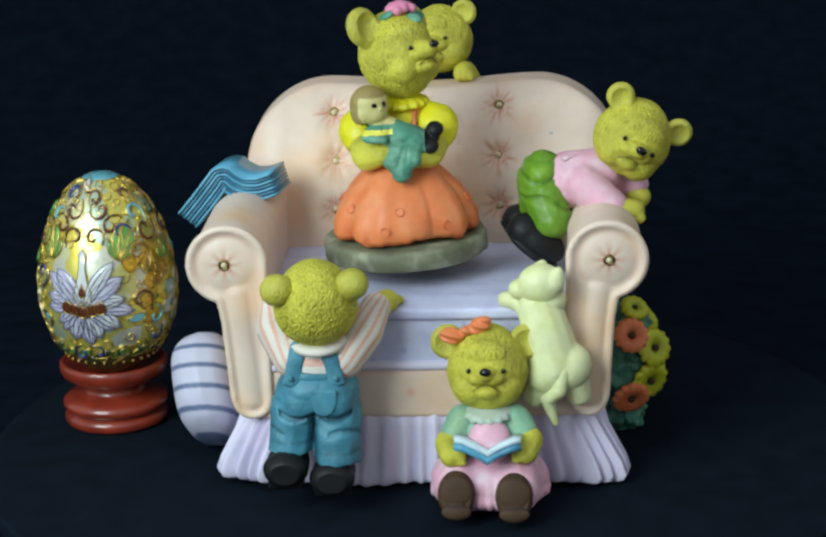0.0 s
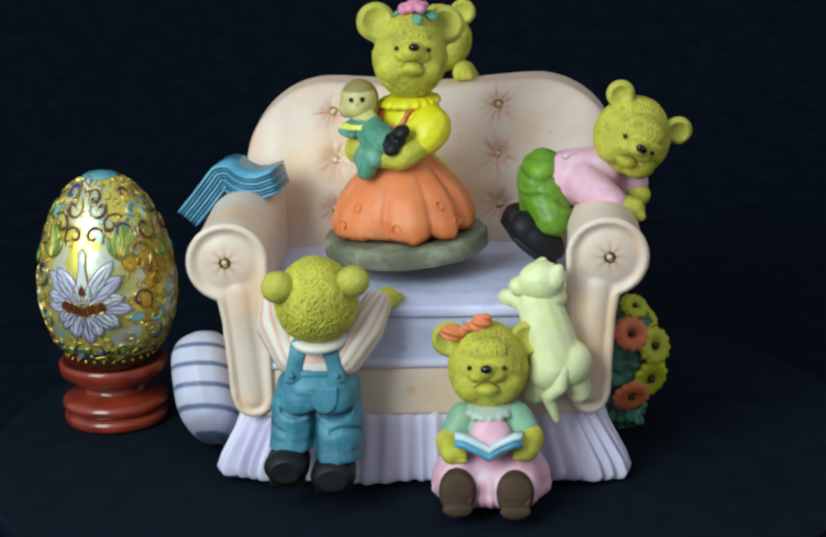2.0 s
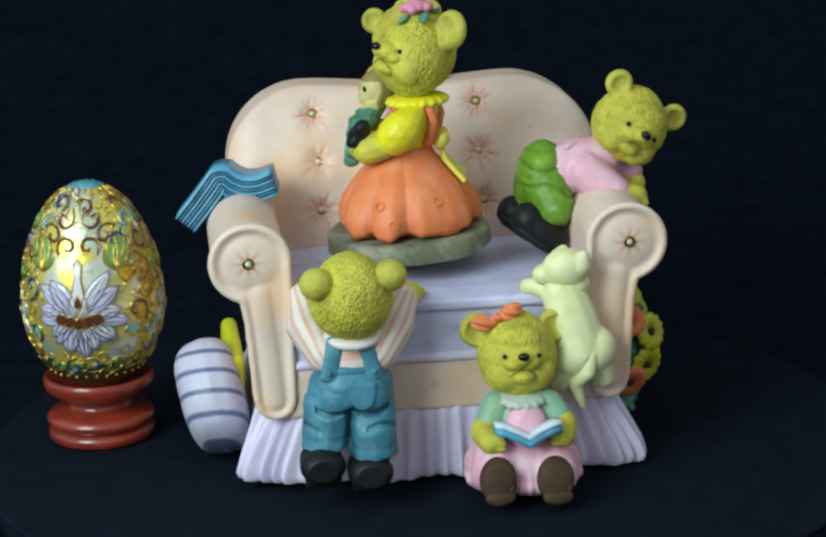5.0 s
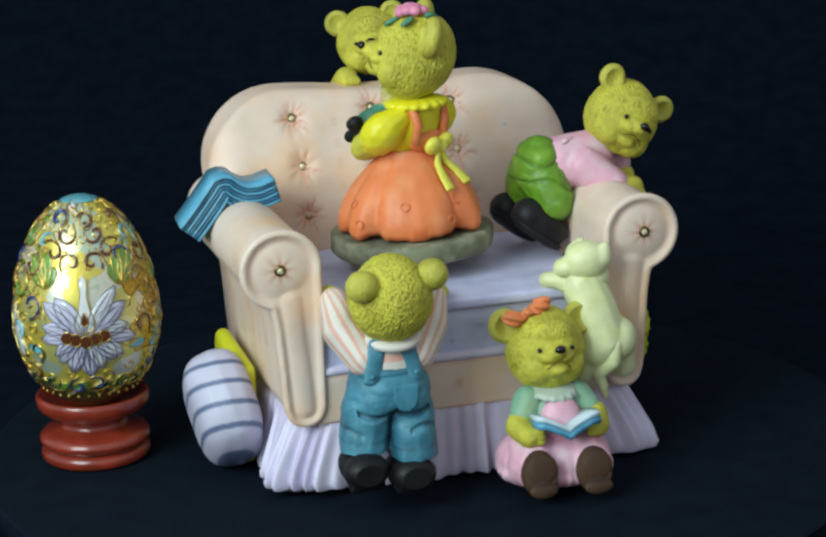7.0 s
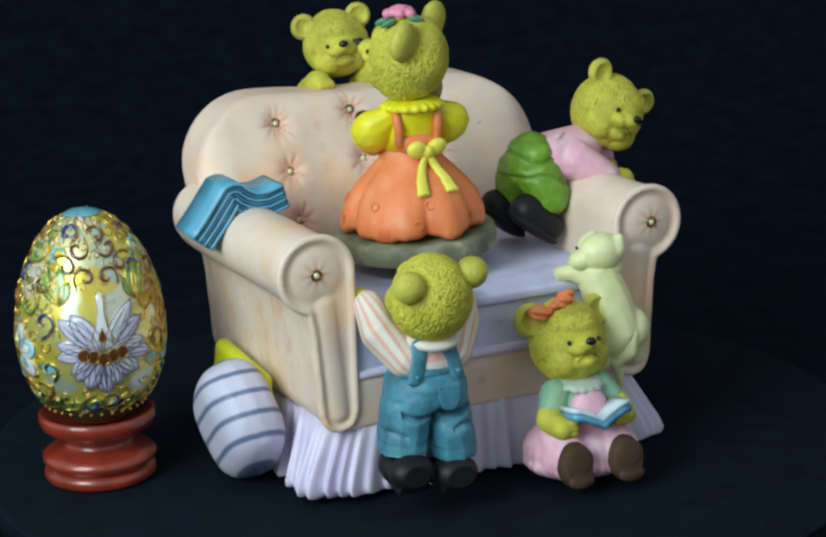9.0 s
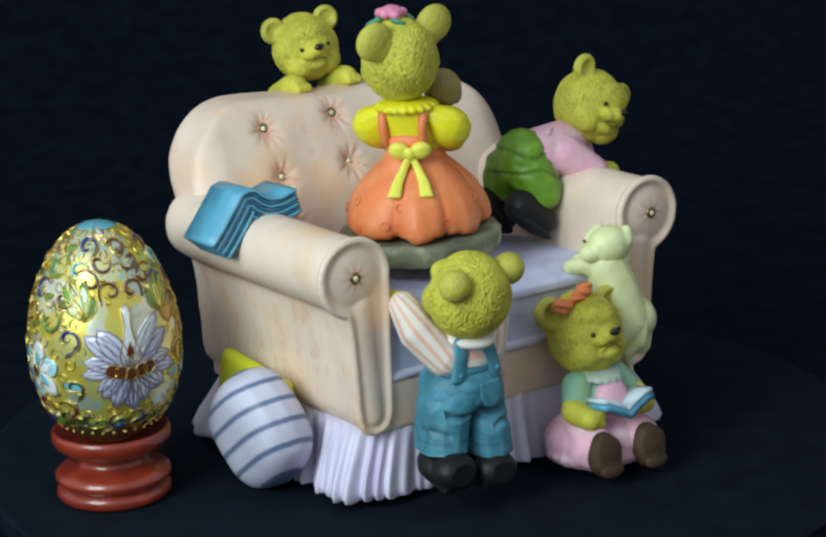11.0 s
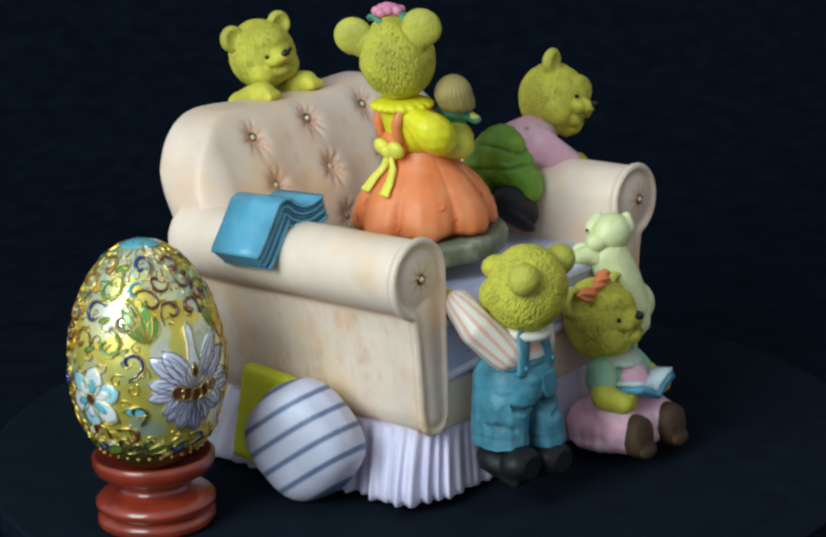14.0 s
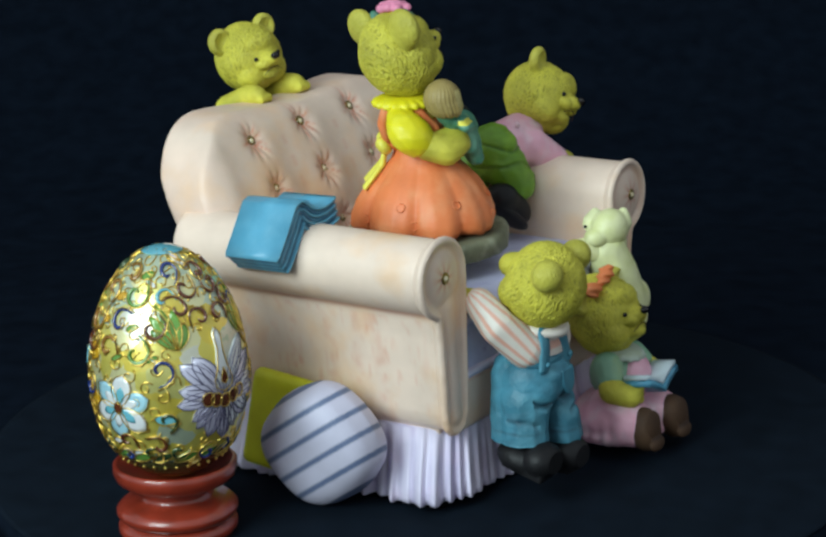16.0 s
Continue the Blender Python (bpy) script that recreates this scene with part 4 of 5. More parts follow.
def mother_bear():
    b = thing("mother_bear", (0, 0, 0), "mustard mother bear in orange skirt turning on a stone disc", "bear figurine", "bear family", place=POST, spins=True)
    bm = bmesh.new()
    lathe(bm, [(0.5, 6.2), (0.5, 6.95)], seg=24)
    part("spindle", bm, BLACK, b, "black spindle under the disc")
    bm = bmesh.new()
    lathe(bm, [(2.4, 7.06), (2.74, 7.09), (2.82, 7.17), (2.82, 7.62), (2.76, 7.74), (2.5, 7.78), (1.2, 7.8), (0.01, 7.8)], seg=72, wave=lambda a, k: 1 + 0.010 * math.sin(a * 7 + k) + 0.008 * math.sin(a * 17 + 2 * k) + 0.005 * math.sin(a * 29))
    part("disc", bm, STONE, b, "grey green stone textured disc")
    bm = bmesh.new()
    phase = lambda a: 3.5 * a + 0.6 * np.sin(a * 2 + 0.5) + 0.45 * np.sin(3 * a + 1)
    fold = lambda a: 1 + (0.14 + 0.04 * math.sin(a + 0.8)) * (abs(math.cos(phase(a))) ** 0.6 - 0.7) + 0.03 * math.cos(3 * a + 1) + 0.012 * math.cos(11 * a + 2 * math.sin(3 * a)) + 0.005 * math.cos(25 * a + 3 * math.sin(2 * a))
    prof = [(2.08, 7.84), (2.36, 7.88), (2.43, 8.06), (2.42, 8.45), (2.26, 8.95), (1.94, 9.45), (1.5, 9.9), (1.1, 10.25), (0.92, 10.7), (0.88, 11.0)]
    amount = (1.1, 1.15, 1.05, 0.9, 0.72, 0.55, 0.4, 0.25, 0.1, 0)
    lathe(bm, prof, seg=192, wave=lambda a, k: 1 + (fold(a) - 1) * amount[k])

    def hem(p):
        q = p.copy()
        a = np.arctan2(p[:, 1], p[:, 0])
        low = np.clip((8.6 - p[:, 2]) / 0.7, 0, 1)
        q[:, 2] += low * (0.14 * (0.5 - 0.5 * np.cos(2 * phase(a))) + 0.03 * np.sin(13 * a) + 0.02 * np.sin(31 * a))
        return q
    # Fold valleys carry painted shade; the ragged hem edge is dark as well.
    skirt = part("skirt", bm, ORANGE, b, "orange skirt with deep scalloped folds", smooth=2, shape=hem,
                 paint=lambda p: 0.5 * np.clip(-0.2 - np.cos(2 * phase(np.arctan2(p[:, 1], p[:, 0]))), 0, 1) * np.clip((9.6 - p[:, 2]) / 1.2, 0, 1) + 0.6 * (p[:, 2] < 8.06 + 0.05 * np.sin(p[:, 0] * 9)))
    # embossed rings on the skirt
    for i in range(12):
        a = 2 * math.pi * (i + 0.3 * (i % 3)) / 12
        z = 8.45 + 0.6 * (i % 2)
        r = float(np.interp(z, [q[1] for q in prof], [q[0] for q in prof])) * (1 + (fold(a) - 1) * (0.9 if i % 2 == 0 else 0.78)) + 0.005
        bm = bmesh.new()
        tube(bm, ring_points((r * math.cos(a), r * math.sin(a), z), 0.15, pose(0, 0, 0, 0, 0, math.degrees(a) + 90) @ pose(0, 0, 0, 0 if i % 2 == 0 else -35), 14)[:-1], 0.022, seg=5, closed=True)
        part("ring", bm, ORANGE, skirt)
    def leaning(p):
        q = p.copy()
        q[:, 1] += 0.29 * np.clip(p[:, 2] - 10.1, 0, 2.4)
        return q
    bm = bmesh.new()
    lathe(bm, [(0.86, 10.6), (0.95, 11.2), (0.92, 11.9), (0.72, 12.4)], seg=40, wave=lambda a, k: 1 + 0.12 * math.cos(2 * a))
    part("blouse", bm, YELLOW, b, "bright yellow blouse", smooth=2, shape=leaning)
    bm = bmesh.new()
    lathe(bm, [(0.7, 12.15), (0.95, 12.08), (1.07, 12.16), (1.06, 12.28), (0.95, 12.36), (0.7, 12.45)], seg=120, wave=lambda a, k: 1 + (0.04 * math.sin(a * 19 + math.sin(3 * a)) if k in (1, 2, 3, 4) else 0))
    part("collar", bm, YELLOW, b, "yellow frilled collar", smooth=1, shape=leaning)
    for s in (-1, 1):
        bm = bmesh.new()
        limb(bm, [(s * 0.85, 0.0, 11.75), (s * 1.32, -0.2, 11.4)], [0.55, 0.78])
        ball(bm, (s * 1.26, -0.22, 11.38), (0.78, 0.78, 0.78))
        lathe(bm, [(0.3, -0.06), (0.54, -0.04), (0.56, 0.06), (0.4, 0.2)], (s * 1.24, -0.48, 10.86), 30, pose(0, 0, 0, -28), wave=lambda a, k: 1 + 0.06 * math.sin(9 * a))
        part("sleeve", bm, YELLOW, b, "bright yellow puffed sleeve", voxel=0.05, smooth=10, shape=leaning)
        bm = bmesh.new()
        limb(bm, [(s * 1.2, -0.55, 10.98), (s * 1.02, -1.05, 10.82), (s * 0.5, -1.5, 10.92 - 0.08 * s)], [0.54, 0.6, 0.5])
        part("forearm", bm, FUR, b, "furry forearm holding the doll", voxel=0.06, smooth=3, shape=leaning)
        bm = bmesh.new()
        tube(bm, [(s * 0.66, 0.84, 10.9), (s * 0.68, 0.84, 11.6), (s * 0.72, 0.55, 12.1), (s * 0.72, 0.0, 12.3), (s * 0.62, -0.6, 12.1), (s * 0.55, -0.95, 11.5), (s * 0.5, -0.95, 11.0)], 0.17, seg=8)
        part("strap", bm, ORANGE, b, smooth=1, shape=leaning)
    bm = bmesh.new()
    ball(bm, (0, 0.72, 10.95), (0.78, 0.28, 0.4))
    ball(bm, (0, -0.72, 11.1), (0.6, 0.3, 0.55))
    part("waistband", bm, ORANGE, b, voxel=0.06, smooth=3, shape=leaning)
    # bow at the back, a little off the middle
    def tied(p):
        q = leaning(p)
        c, k = math.cos(radians(10)), math.sin(radians(10))
        return np.stack([c * q[:, 0] - k * q[:, 1], k * q[:, 0] + c * q[:, 1], q[:, 2]], 1)
    bm = bmesh.new()
    for s in (-1, 1):
        ball(bm, (s * 0.36, 1.12, 10.82), (0.38, 0.26, 0.32), pose(0, 0, 0, 0, -s * 20))
    ball(bm, (0, 1.25, 10.72), (0.2, 0.2, 0.24))
    bow = part("apron_bow", bm, PALEYELLOW, b, "pale yellow tied bow at the back", voxel=0.045, smooth=2, shape=tied)
    for s in (-1, 1):
        bm = bmesh.new()
        pts = [Vector(q) for q in ((s * 0.06, 1.18, 10.6), (s * 0.24, 1.36, 10.2), (s * 0.44, 1.7, 9.82), (s * 0.54, 2.04, 9.42))]
        for i in range(3):
            for k in range(6):
                f = k / 5
                w = 0.14 + 0.045 * (i + f)
                ball(bm, pts[i].lerp(pts[i + 1], f), (w, 0.05, 0.12), pose(0, 0, 0, -40), sub=2)
        part("bow_tail", bm, PALEYELLOW, bow, voxel=0.04, smooth=1, shape=tied)
    head = bear_head(b, (0.16, 0.64, 13.84), 1.29, (0.77, -0.64, 0.24), up=(0.08, 0.09, 1), tall=1.17, ear=0.53, ear_at=(0.92, 0.28, 0.84), muzzle=1.12, deep=0.26, taper=0.2)
    bm = bmesh.new()
    for k in range(16):
        a, r = k * 2.4, 0.05 + 0.028 * k
        ball(bm, (0.28 + r * math.cos(a), 0.86 + r * math.sin(a), 15.56 - r * 0.35), (0.19, 0.19, 0.17), pose(0, 0, 0, 20 * math.sin(a), 20 * math.cos(a)), sub=2)
    part("rose", bm, ROSE, head, "pink rose on the head", voxel=0.04, smooth=1)
    for c in ((0.78, 0.48, 15.12), (-0.17, 0.48, 15.25), (0.78, 1.16, 15.15), (-0.12, 1.4, 15.2)):
        bm = bmesh.new()
        ball(bm, c, (0.32, 0.2, 0.1), pose(0, 0, 0, 25, 20 * (1 if c[0] > 0 else -1), 40 * (c[1] - 1.1)), sub=2)
        part("leaf", bm, TEAL, head)
    # doll, one plain mesh with its paints
    bm = bmesh.new()
    hc = Vector((-0.86, -1.6, 12.5))
    look_at = Vector((0.62, -0.78, 0.1)).normalized()
    ball(bm, hc, (0.66, 0.64, 0.67))
    ball(bm, hc + look_at * 0.22 + Vector((0, 0, -0.2)), (0.46, 0.44, 0.4))
    ball(bm, hc + look_at * 0.66 + Vector((0, 0, -0.1)), 0.07, sub=2)
    for k in range(8):
        a = math.atan2(-look_at.y, -look_at.x) + radians(-105 + 30 * k)
        ball(bm, hc + Vector((0.4 * math.cos(a), 0.4 * math.sin(a), -0.14)), (0.27, 0.27, 0.46), sub=2)
    limb(bm, [(-0.6, -1.5, 11.85), (0.0, -1.7, 11.5), (0.62, -1.7, 11.3)], [0.4, 0.5, 0.5])
    for x, z in ((-0.1, 10.65), (0.16, 10.3), (0.45, 10.7)):
        limb(bm, [(0.25 + 0.5 * x, -1.65, 11.25), (x, -1.8, z)], [0.52, 0.36])
    limb(bm, [(-0.5, -1.85, 11.75), (-0.95, -2.05, 11.55), (-0.4, -2.2, 11.5)], [0.24, 0.2, 0.17])
    for c in ((1.16, -1.5, 11.35), (1.12, -1.72, 11.1), (1.3, -1.55, 11.6)):
        ball(bm, c, (0.3, 0.28, 0.26))
    for k in range(9):
        ball(bm, (-0.95 + 0.11 * k, -2.08 + 0.03 * abs(k - 4), 11.72 + 0.05 * math.sin(k * 2.2)), (0.1, 0.12, 0.12), sub=2)
    side = look_at.cross(Vector((0, 0, 1))).normalized()
    eyes = [np.array(hc + look_at * 0.62 + side * (0.2 * k) + Vector((0, 0.69, 0.02))) for k in (-1, 1)]
    dlay = {}

    def doll_cloth(p):
        """Crushed cloth below the neck, then the common lean."""
        q, deep = crumple(p, 0.12, 1.3, (0.1, -1.5, 11.2), 7.0)
        cloth = np.clip((11.75 - p[:, 2]) / 0.15 + (p[:, 0] > -0.3) * 1.0, 0, 1) * (p[:, 0] < 0.95) * (p[:, 2] < 12.0)
        cap = (p - np.array(hc)) @ np.array(look_at) < 0.2
        strands = 0.02 * np.sin(np.arctan2(p[:, 1] - hc.y, p[:, 0] - hc.x) * 28) * cap * (p[:, 2] > 11.9) * (p[:, 0] < -0.2)
        q = p + (q - p) * cloth[:, None] + (p - np.array(hc)) * strands[:, None]
        dlay["deep"], dlay["hair"] = deep * cloth, cap | (p[:, 2] > hc.z + 0.32)
        return leaning(q)

    def doll_paint(p):
        skin = (p[:, 0] < -0.1) & (p[:, 2] > 11.9)
        # Brown hair; cloth creases darken with depth, their shade put into the teal.
        return np.where(skin, 0.95 * dlay["hair"], np.clip(1.2 * dlay["deep"], 0, 1))

    def doll_zones(p):
        z = np.where((p[:, 2] > 11.92) & (p[:, 0] < 0.0), 0, 1)
        z = np.where(p[:, 0] > 0.96, 2, z)
        z = np.where((p[:, 1] < -1.42) & (p[:, 0] < -0.1) & (p[:, 2] > 11.63) & (p[:, 2] < 11.78), 3, z)
        for e in eyes:
            z = np.where(np.linalg.norm(p - e, axis=1) < 0.10, 2, z)
        return z
    solid("doll", bm, [SKIN, TEAL, BLACK, PALEYELLOW], "small brown-haired doll in crumpled teal clothes held in the bear's arms", "doll", (0, 0, 0), place=POST, spins=True, voxel=0.04, smooth=2, shape=doll_cloth,
          zones=doll_zones, paint=doll_paint)


# ---- loose things on and round the sofa ----


def draped_book():
    b = thing("draped_book", (-6.4, 1.3, 9.0), "open blue book lying face down over the sofa arm", "book")
    ridge = Vector((-6.83, 1.2, 9.92))
    along = Vector((-0.10, -0.99, 0.06)).normalized()
    across = Vector((1, 0, 0))
    prof = [(-1.62, -1.6), (-1.1, -1.0), (-0.6, -0.38), (-0.34, -0.05), (0.0, 0.04), (0.3, 0.0), (0.52, -0.2), (0.82, -0.36), (1.2, -0.36), (1.75, -0.16)]
    fine = []
    for i in range(len(prof) - 1):
        for k in range(4):
            f = k / 4
            fine.append((prof[i][0] * (1 - f) + prof[i + 1][0] * f, prof[i][1] * (1 - f) + prof[i + 1][1] * f))
    fine.append(prof[-1])
    for layer in range(7):
        bm = bmesh.new()
        half = 1.34 - (0.05 if 0 < layer < 6 else 0) - 0.03 * (layer % 2)
        th, off = 0.095, -0.125 * layer
        rows = []
        for s in (-1, 1):
            for d in (0, -th):
                row = []
                for i, (x, z) in enumerate(fine):
                    a, c = fine[max(i - 6, 0)], fine[min(i + 6, len(fine) - 1)]
                    t = Vector((c[0] - a[0], c[1] - a[1])).normalized()
                    nx, nz = -t.y, t.x
                    pos = ridge + across * (x + nx * (off + d)) + along * (s * half) + Vector((0, 0.05 - 0.1 * abs(x), z + nz * (off + d)))
                    row.append(bm.verts.new(pos))
                rows.append(row)
        u0, d0, u1, d1 = rows
        for i in range(len(fine) - 1):
            bm.faces.new((u0[i], u0[i + 1], u1[i + 1], u1[i]))
            bm.faces.new((d0[i], d1[i], d1[i + 1], d0[i + 1]))
            bm.faces.new((u0[i], d0[i], d0[i + 1], u0[i + 1]))
            bm.faces.new((u1[i], u1[i + 1], d1[i + 1], d1[i]))
        for i in (0, -1):
            bm.faces.new((u0[i], u1[i], d1[i], d0[i]))
        part("cover" if layer == 0 else "page", bm, BLUE, b, "smooth sky blue cover" if layer == 0 else "", smooth=1,
             paint=(lambda p: 0 * p[:, 0]) if layer == 0 else (lambda p, k=layer: (0.75 if k % 2 else 0.2) + 0 * p[:, 0]))
    bm = bmesh.new()
    limb(bm, [ridge + along * 0.9 + Vector((0.7, 0, -1.5)), ridge - along * 0.9 + Vector((0.6, 0, -1.4))], [0.6, 0.6])
    part("support", bm, PEACH, b, "peach lump under the pages", voxel=0.09, smooth=3)


def cushions():
    m = Matrix.Translation((-7.5, -0.85, 2.15)) @ pose(0, 0, 0, 0, -12, 0) @ pose(0, 0, 0, -38, 0, 0)
    bm = bmesh.new()
    n = 28
    front, rear = {}, {}
    for i in range(n + 1):
        for j in range(n + 1):
            u, v = -1 + 2 * i / n, -1 + 2 * j / n
            puff = max(0.0, (1 - u ** 4) * (1 - v ** 4)) ** 0.5
            y, z = u * 2.25 * math.sqrt(1 - 0.42 * v * v), v * 2.0 * math.sqrt(1 - 0.42 * u * u)
            front[i, j] = bm.verts.new(m @ Vector((-1.2 * puff, y, z)))
            rear[i, j] = bm.verts.new(m @ Vector((1.0 * puff + 0.02, y, z)))
    for i in range(n):
        for j in range(n):
            for g in (front, rear):
                bm.faces.new((g[i, j], g[i + 1, j], g[i + 1, j + 1], g[i, j + 1]))
    for i in range(n):
        for j in (0, n):
            bm.faces.new((front[i, j], front[i + 1, j], rear[i + 1, j], rear[i, j]))
            bm.faces.new((front[j, i], front[j, i + 1], rear[j, i + 1], rear[j, i]))

    def stripes(p):
        across = p[:, 1] * 0.559 + p[:, 2] * 0.829
        return np.clip((0.14 - np.abs((across - 0.17) / 0.74 - np.round((across - 0.17) / 0.74))) / 0.045, 0, 1) * 0.95
    solid("striped_cushion", bm, [STRIPES], "plump lilac cushion with dark blue stripes against the sofa side", "cushion", (-7.45, -0.85, 0.05), voxel=0.06, smooth=10, paint=stripes)
    bm = bmesh.new()
    corners = [(-6.95, 2.6, 0.95), (-6.85, 2.05, 3.8), (-6.75, -1.2, 3.45), (-6.85, -1.3, 0.55)]
    for a, c in zip(corners, corners[1:] + corners[:1]):
        mid = (Vector(a) + Vector(c)) / 2 + Vector((0, 0, -0.05))
        limb(bm, [a, mid, c], [0.24, 0.32, 0.24])
    for i in range(17):
        for j in range(17):
            u, v = i / 16, j / 16
            lo, hi = Vector(corners[0]).lerp(Vector(corners[3]), u), Vector(corners[1]).lerp(Vector(corners[2]), u)
            ball(bm, lo.lerp(hi, v), 0.32 + 0.12 * math.sin(math.pi * u) * math.sin(math.pi * v), sub=2)
    solid("lime_cushion", bm, [LIME], "flat lime green cushion standing behind the striped one", "cushion", (-6.85, 0.4, 0.05), voxel=0.07, smooth=14)


def flower_bunch():
    b = thing("flower_basket", (7.4, 0.3, 0.1), "orange and yellow flowers with green leaves beside the sofa", "flowers")
    bm = bmesh.new()
    ball(bm, (7.1, 1.0, 2.7), (1.2, 1.5, 2.0))
    limb(bm, [(7.0, 0.9, 1.0), (7.0, 0.9, 0.45)], [0.9, 0.8])

    def lumps(p):
        q = p.copy()
        q += 0.09 * np.sin(p[:, [1, 2, 0]] * 9 + np.sin(p * 5)) + 0.05 * np.sin(p[:, [2, 0, 1]] * 21)
        return q
    part("leaves", bm, TEAL, b, "dark green leaf mound", voxel=0.07, smooth=2, shape=lumps, paint=lambda p: 0.7 * (np.sin(p[:, 1] * 8) * np.sin(p[:, 2] * 9) > 0.3))
    for c, r, mat in (((7.25, -0.55, 3.85), 0.62, ORANGE), ((8.05, -0.25, 3.3), 0.68, LIME), ((7.9, -0.3, 2.15), 0.72, LIME), ((7.25, -0.55, 1.6), 0.66, ORANGE),
                      ((7.4, 0.2, 4.6), 0.5, LIME), ((8.2, 0.9, 2.9), 0.6, ORANGE), ((7.8, 1.0, 4.0), 0.55, LIME), ((8.0, 0.8, 1.6), 0.55, LIME)):
        d = (Vector(c) - Vector((6.6, 1.6, 2.6))).normalized()
        t = frame_axes(d, (0, 0, 1))
        bm = bmesh.new()
        n = 13
        lathe(bm, [(r * 0.2, 0.02), (r * 0.75, -0.06), (r * 1.02, 0.02), (r * 1.0, 0.12), (r * 0.7, 0.22), (r * 0.36, 0.17), (r * 0.2, 0.1), (r * 0.1, 0.04)], c, 60, t @ pose(0, 0, 0, 90),
              wave=lambda a, k: 1 + (0.16 * abs(math.sin(a * n / 2)) - 0.1) * (1 if 0 < k < 5 else 0.2))
        fl = part("flower", bm, mat, b, "round flower with a ring of short petals", smooth=1, paint=lambda p, c=c, r=r: np.clip(1.1 - np.linalg.norm(p - np.array(c), axis=1) / r, 0, 1))
        bm = bmesh.new()
        ball(bm, Vector(c) + d * r * 0.2, r * 0.21, sub=2)
        part("flower_centre", bm, BROWN, fl, "dark brown flower centre")


# ---- egg ----
EGG = (-11.6, 2.04)
EGG_LOW, EGG_TOP = 1.95, 9.42


def egg_radius(z):
    f = (z - EGG_LOW) / (EGG_TOP - EGG_LOW)
    f = min(1, max(0, f))
    c = 2 * f - 1
    return 2.47 * math.sqrt(max(0, 1 - c * c)) * (1 - 0.11 * c) * 1.0


def on_egg(a, z, lift=0.0):
    """A point of the egg at azimuth a (0 faces -y, growing towards +x) and height z."""
    r = egg_radius(z)
    e = 0.01
    slope = (egg_radius(z + e) - egg_radius(z - e)) / (2 * e)
    k = 1 / math.sqrt(1 + slope * slope)
    r += lift * k
    return Vector((EGG[0] + r * math.sin(a), EGG[1] - r * math.cos(a), z - lift * k * slope))


def spread(a0, z0, x, y):
    """From a flat drawing (cm) round (a0, z0) to azimuth and height."""
    z = min(EGG_TOP - 0.05, max(EGG_LOW + 0.05, z0 + y * 0.97))
    return a0 + x / max(0.5, egg_radius(z)), z


def egg_shape(parent, name, a0, z0, outline, mat, lift=0.035, wire=GOLD, label=""):
    """An enamel field with a gold wire border on the egg."""
    bm = bmesh.new()
    cx = sum(p[0] for p in outline) / len(outline)
    cy = sum(p[1] for p in outline) / len(outline)
    rings = []
    for f in (1.0, 0.66, 0.33):
        rings.append([bm.verts.new(on_egg(*spread(a0, z0, cx + (x - cx) * f, cy + (y - cy) * f), lift)) for x, y in outline])
    mid = bm.verts.new(on_egg(*spread(a0, z0, cx, cy), lift))
    n = len(outline)
    for ra, rb in zip(rings, rings[1:]):
        for i in range(n):
            bm.faces.new((ra[i], ra[(i + 1) % n], rb[(i + 1) % n], rb[i]))
    for i in range(n):
        bm.faces.new((rings[-1][i], rings[-1][(i + 1) % n], mid))
    low = [bm.verts.new(on_egg(*spread(a0, z0, x, y), -0.03)) for x, y in outline]
    for i in range(n):
        bm.faces.new((rings[0][i], low[i], low[(i + 1) % n], rings[0][(i + 1) % n]))
    ob = part(name, bm, mat, parent, label)
    if wire:
        bm = bmesh.new()
        tube(bm, [on_egg(*spread(a0, z0, x, y), lift + 0.01) for x, y in outline], 0.018 if wire == GOLD else 0.014, seg=5, closed=True)
        part("wire", bm, wire, ob)
    return ob


def petal(x0, y0, ang, length, width, n=7, curl=0.0):
    pts = []
    for i in range(n + 1):
        f = i / n
        pts.append((f, math.sin(math.pi * f ** 1.25) ** 0.6 * 0.5))
    for i in range(n - 1, 0, -1):
        f = i / n
        pts.append((f, -math.sin(math.pi * f ** 1.25) ** 0.6 * 0.5))
    out = []
    for f, w in pts:
        lx, ly = f * length, w * width + curl * f * f
        out.append((x0 + lx * math.cos(ang) - ly * math.sin(ang), y0 + lx * math.sin(ang) + ly * math.cos(ang)))
    return out


def spiral(size, turns=1.35, hand=1, n=22):
    pts = []
    for i in range(n):
        f = i / (n - 1)
        a = hand * f * turns * 2 * math.pi
        r = size * (1 - 0.82 * f)
        pts.append((r * math.cos(a) - size * 0.2, r * math.sin(a)))
    tail = [(pts[0][0] - size * 0.1 * k * k, pts[0][1] - hand * size * 0.55 * k) for k in (2, 1)]
    return tail + pts


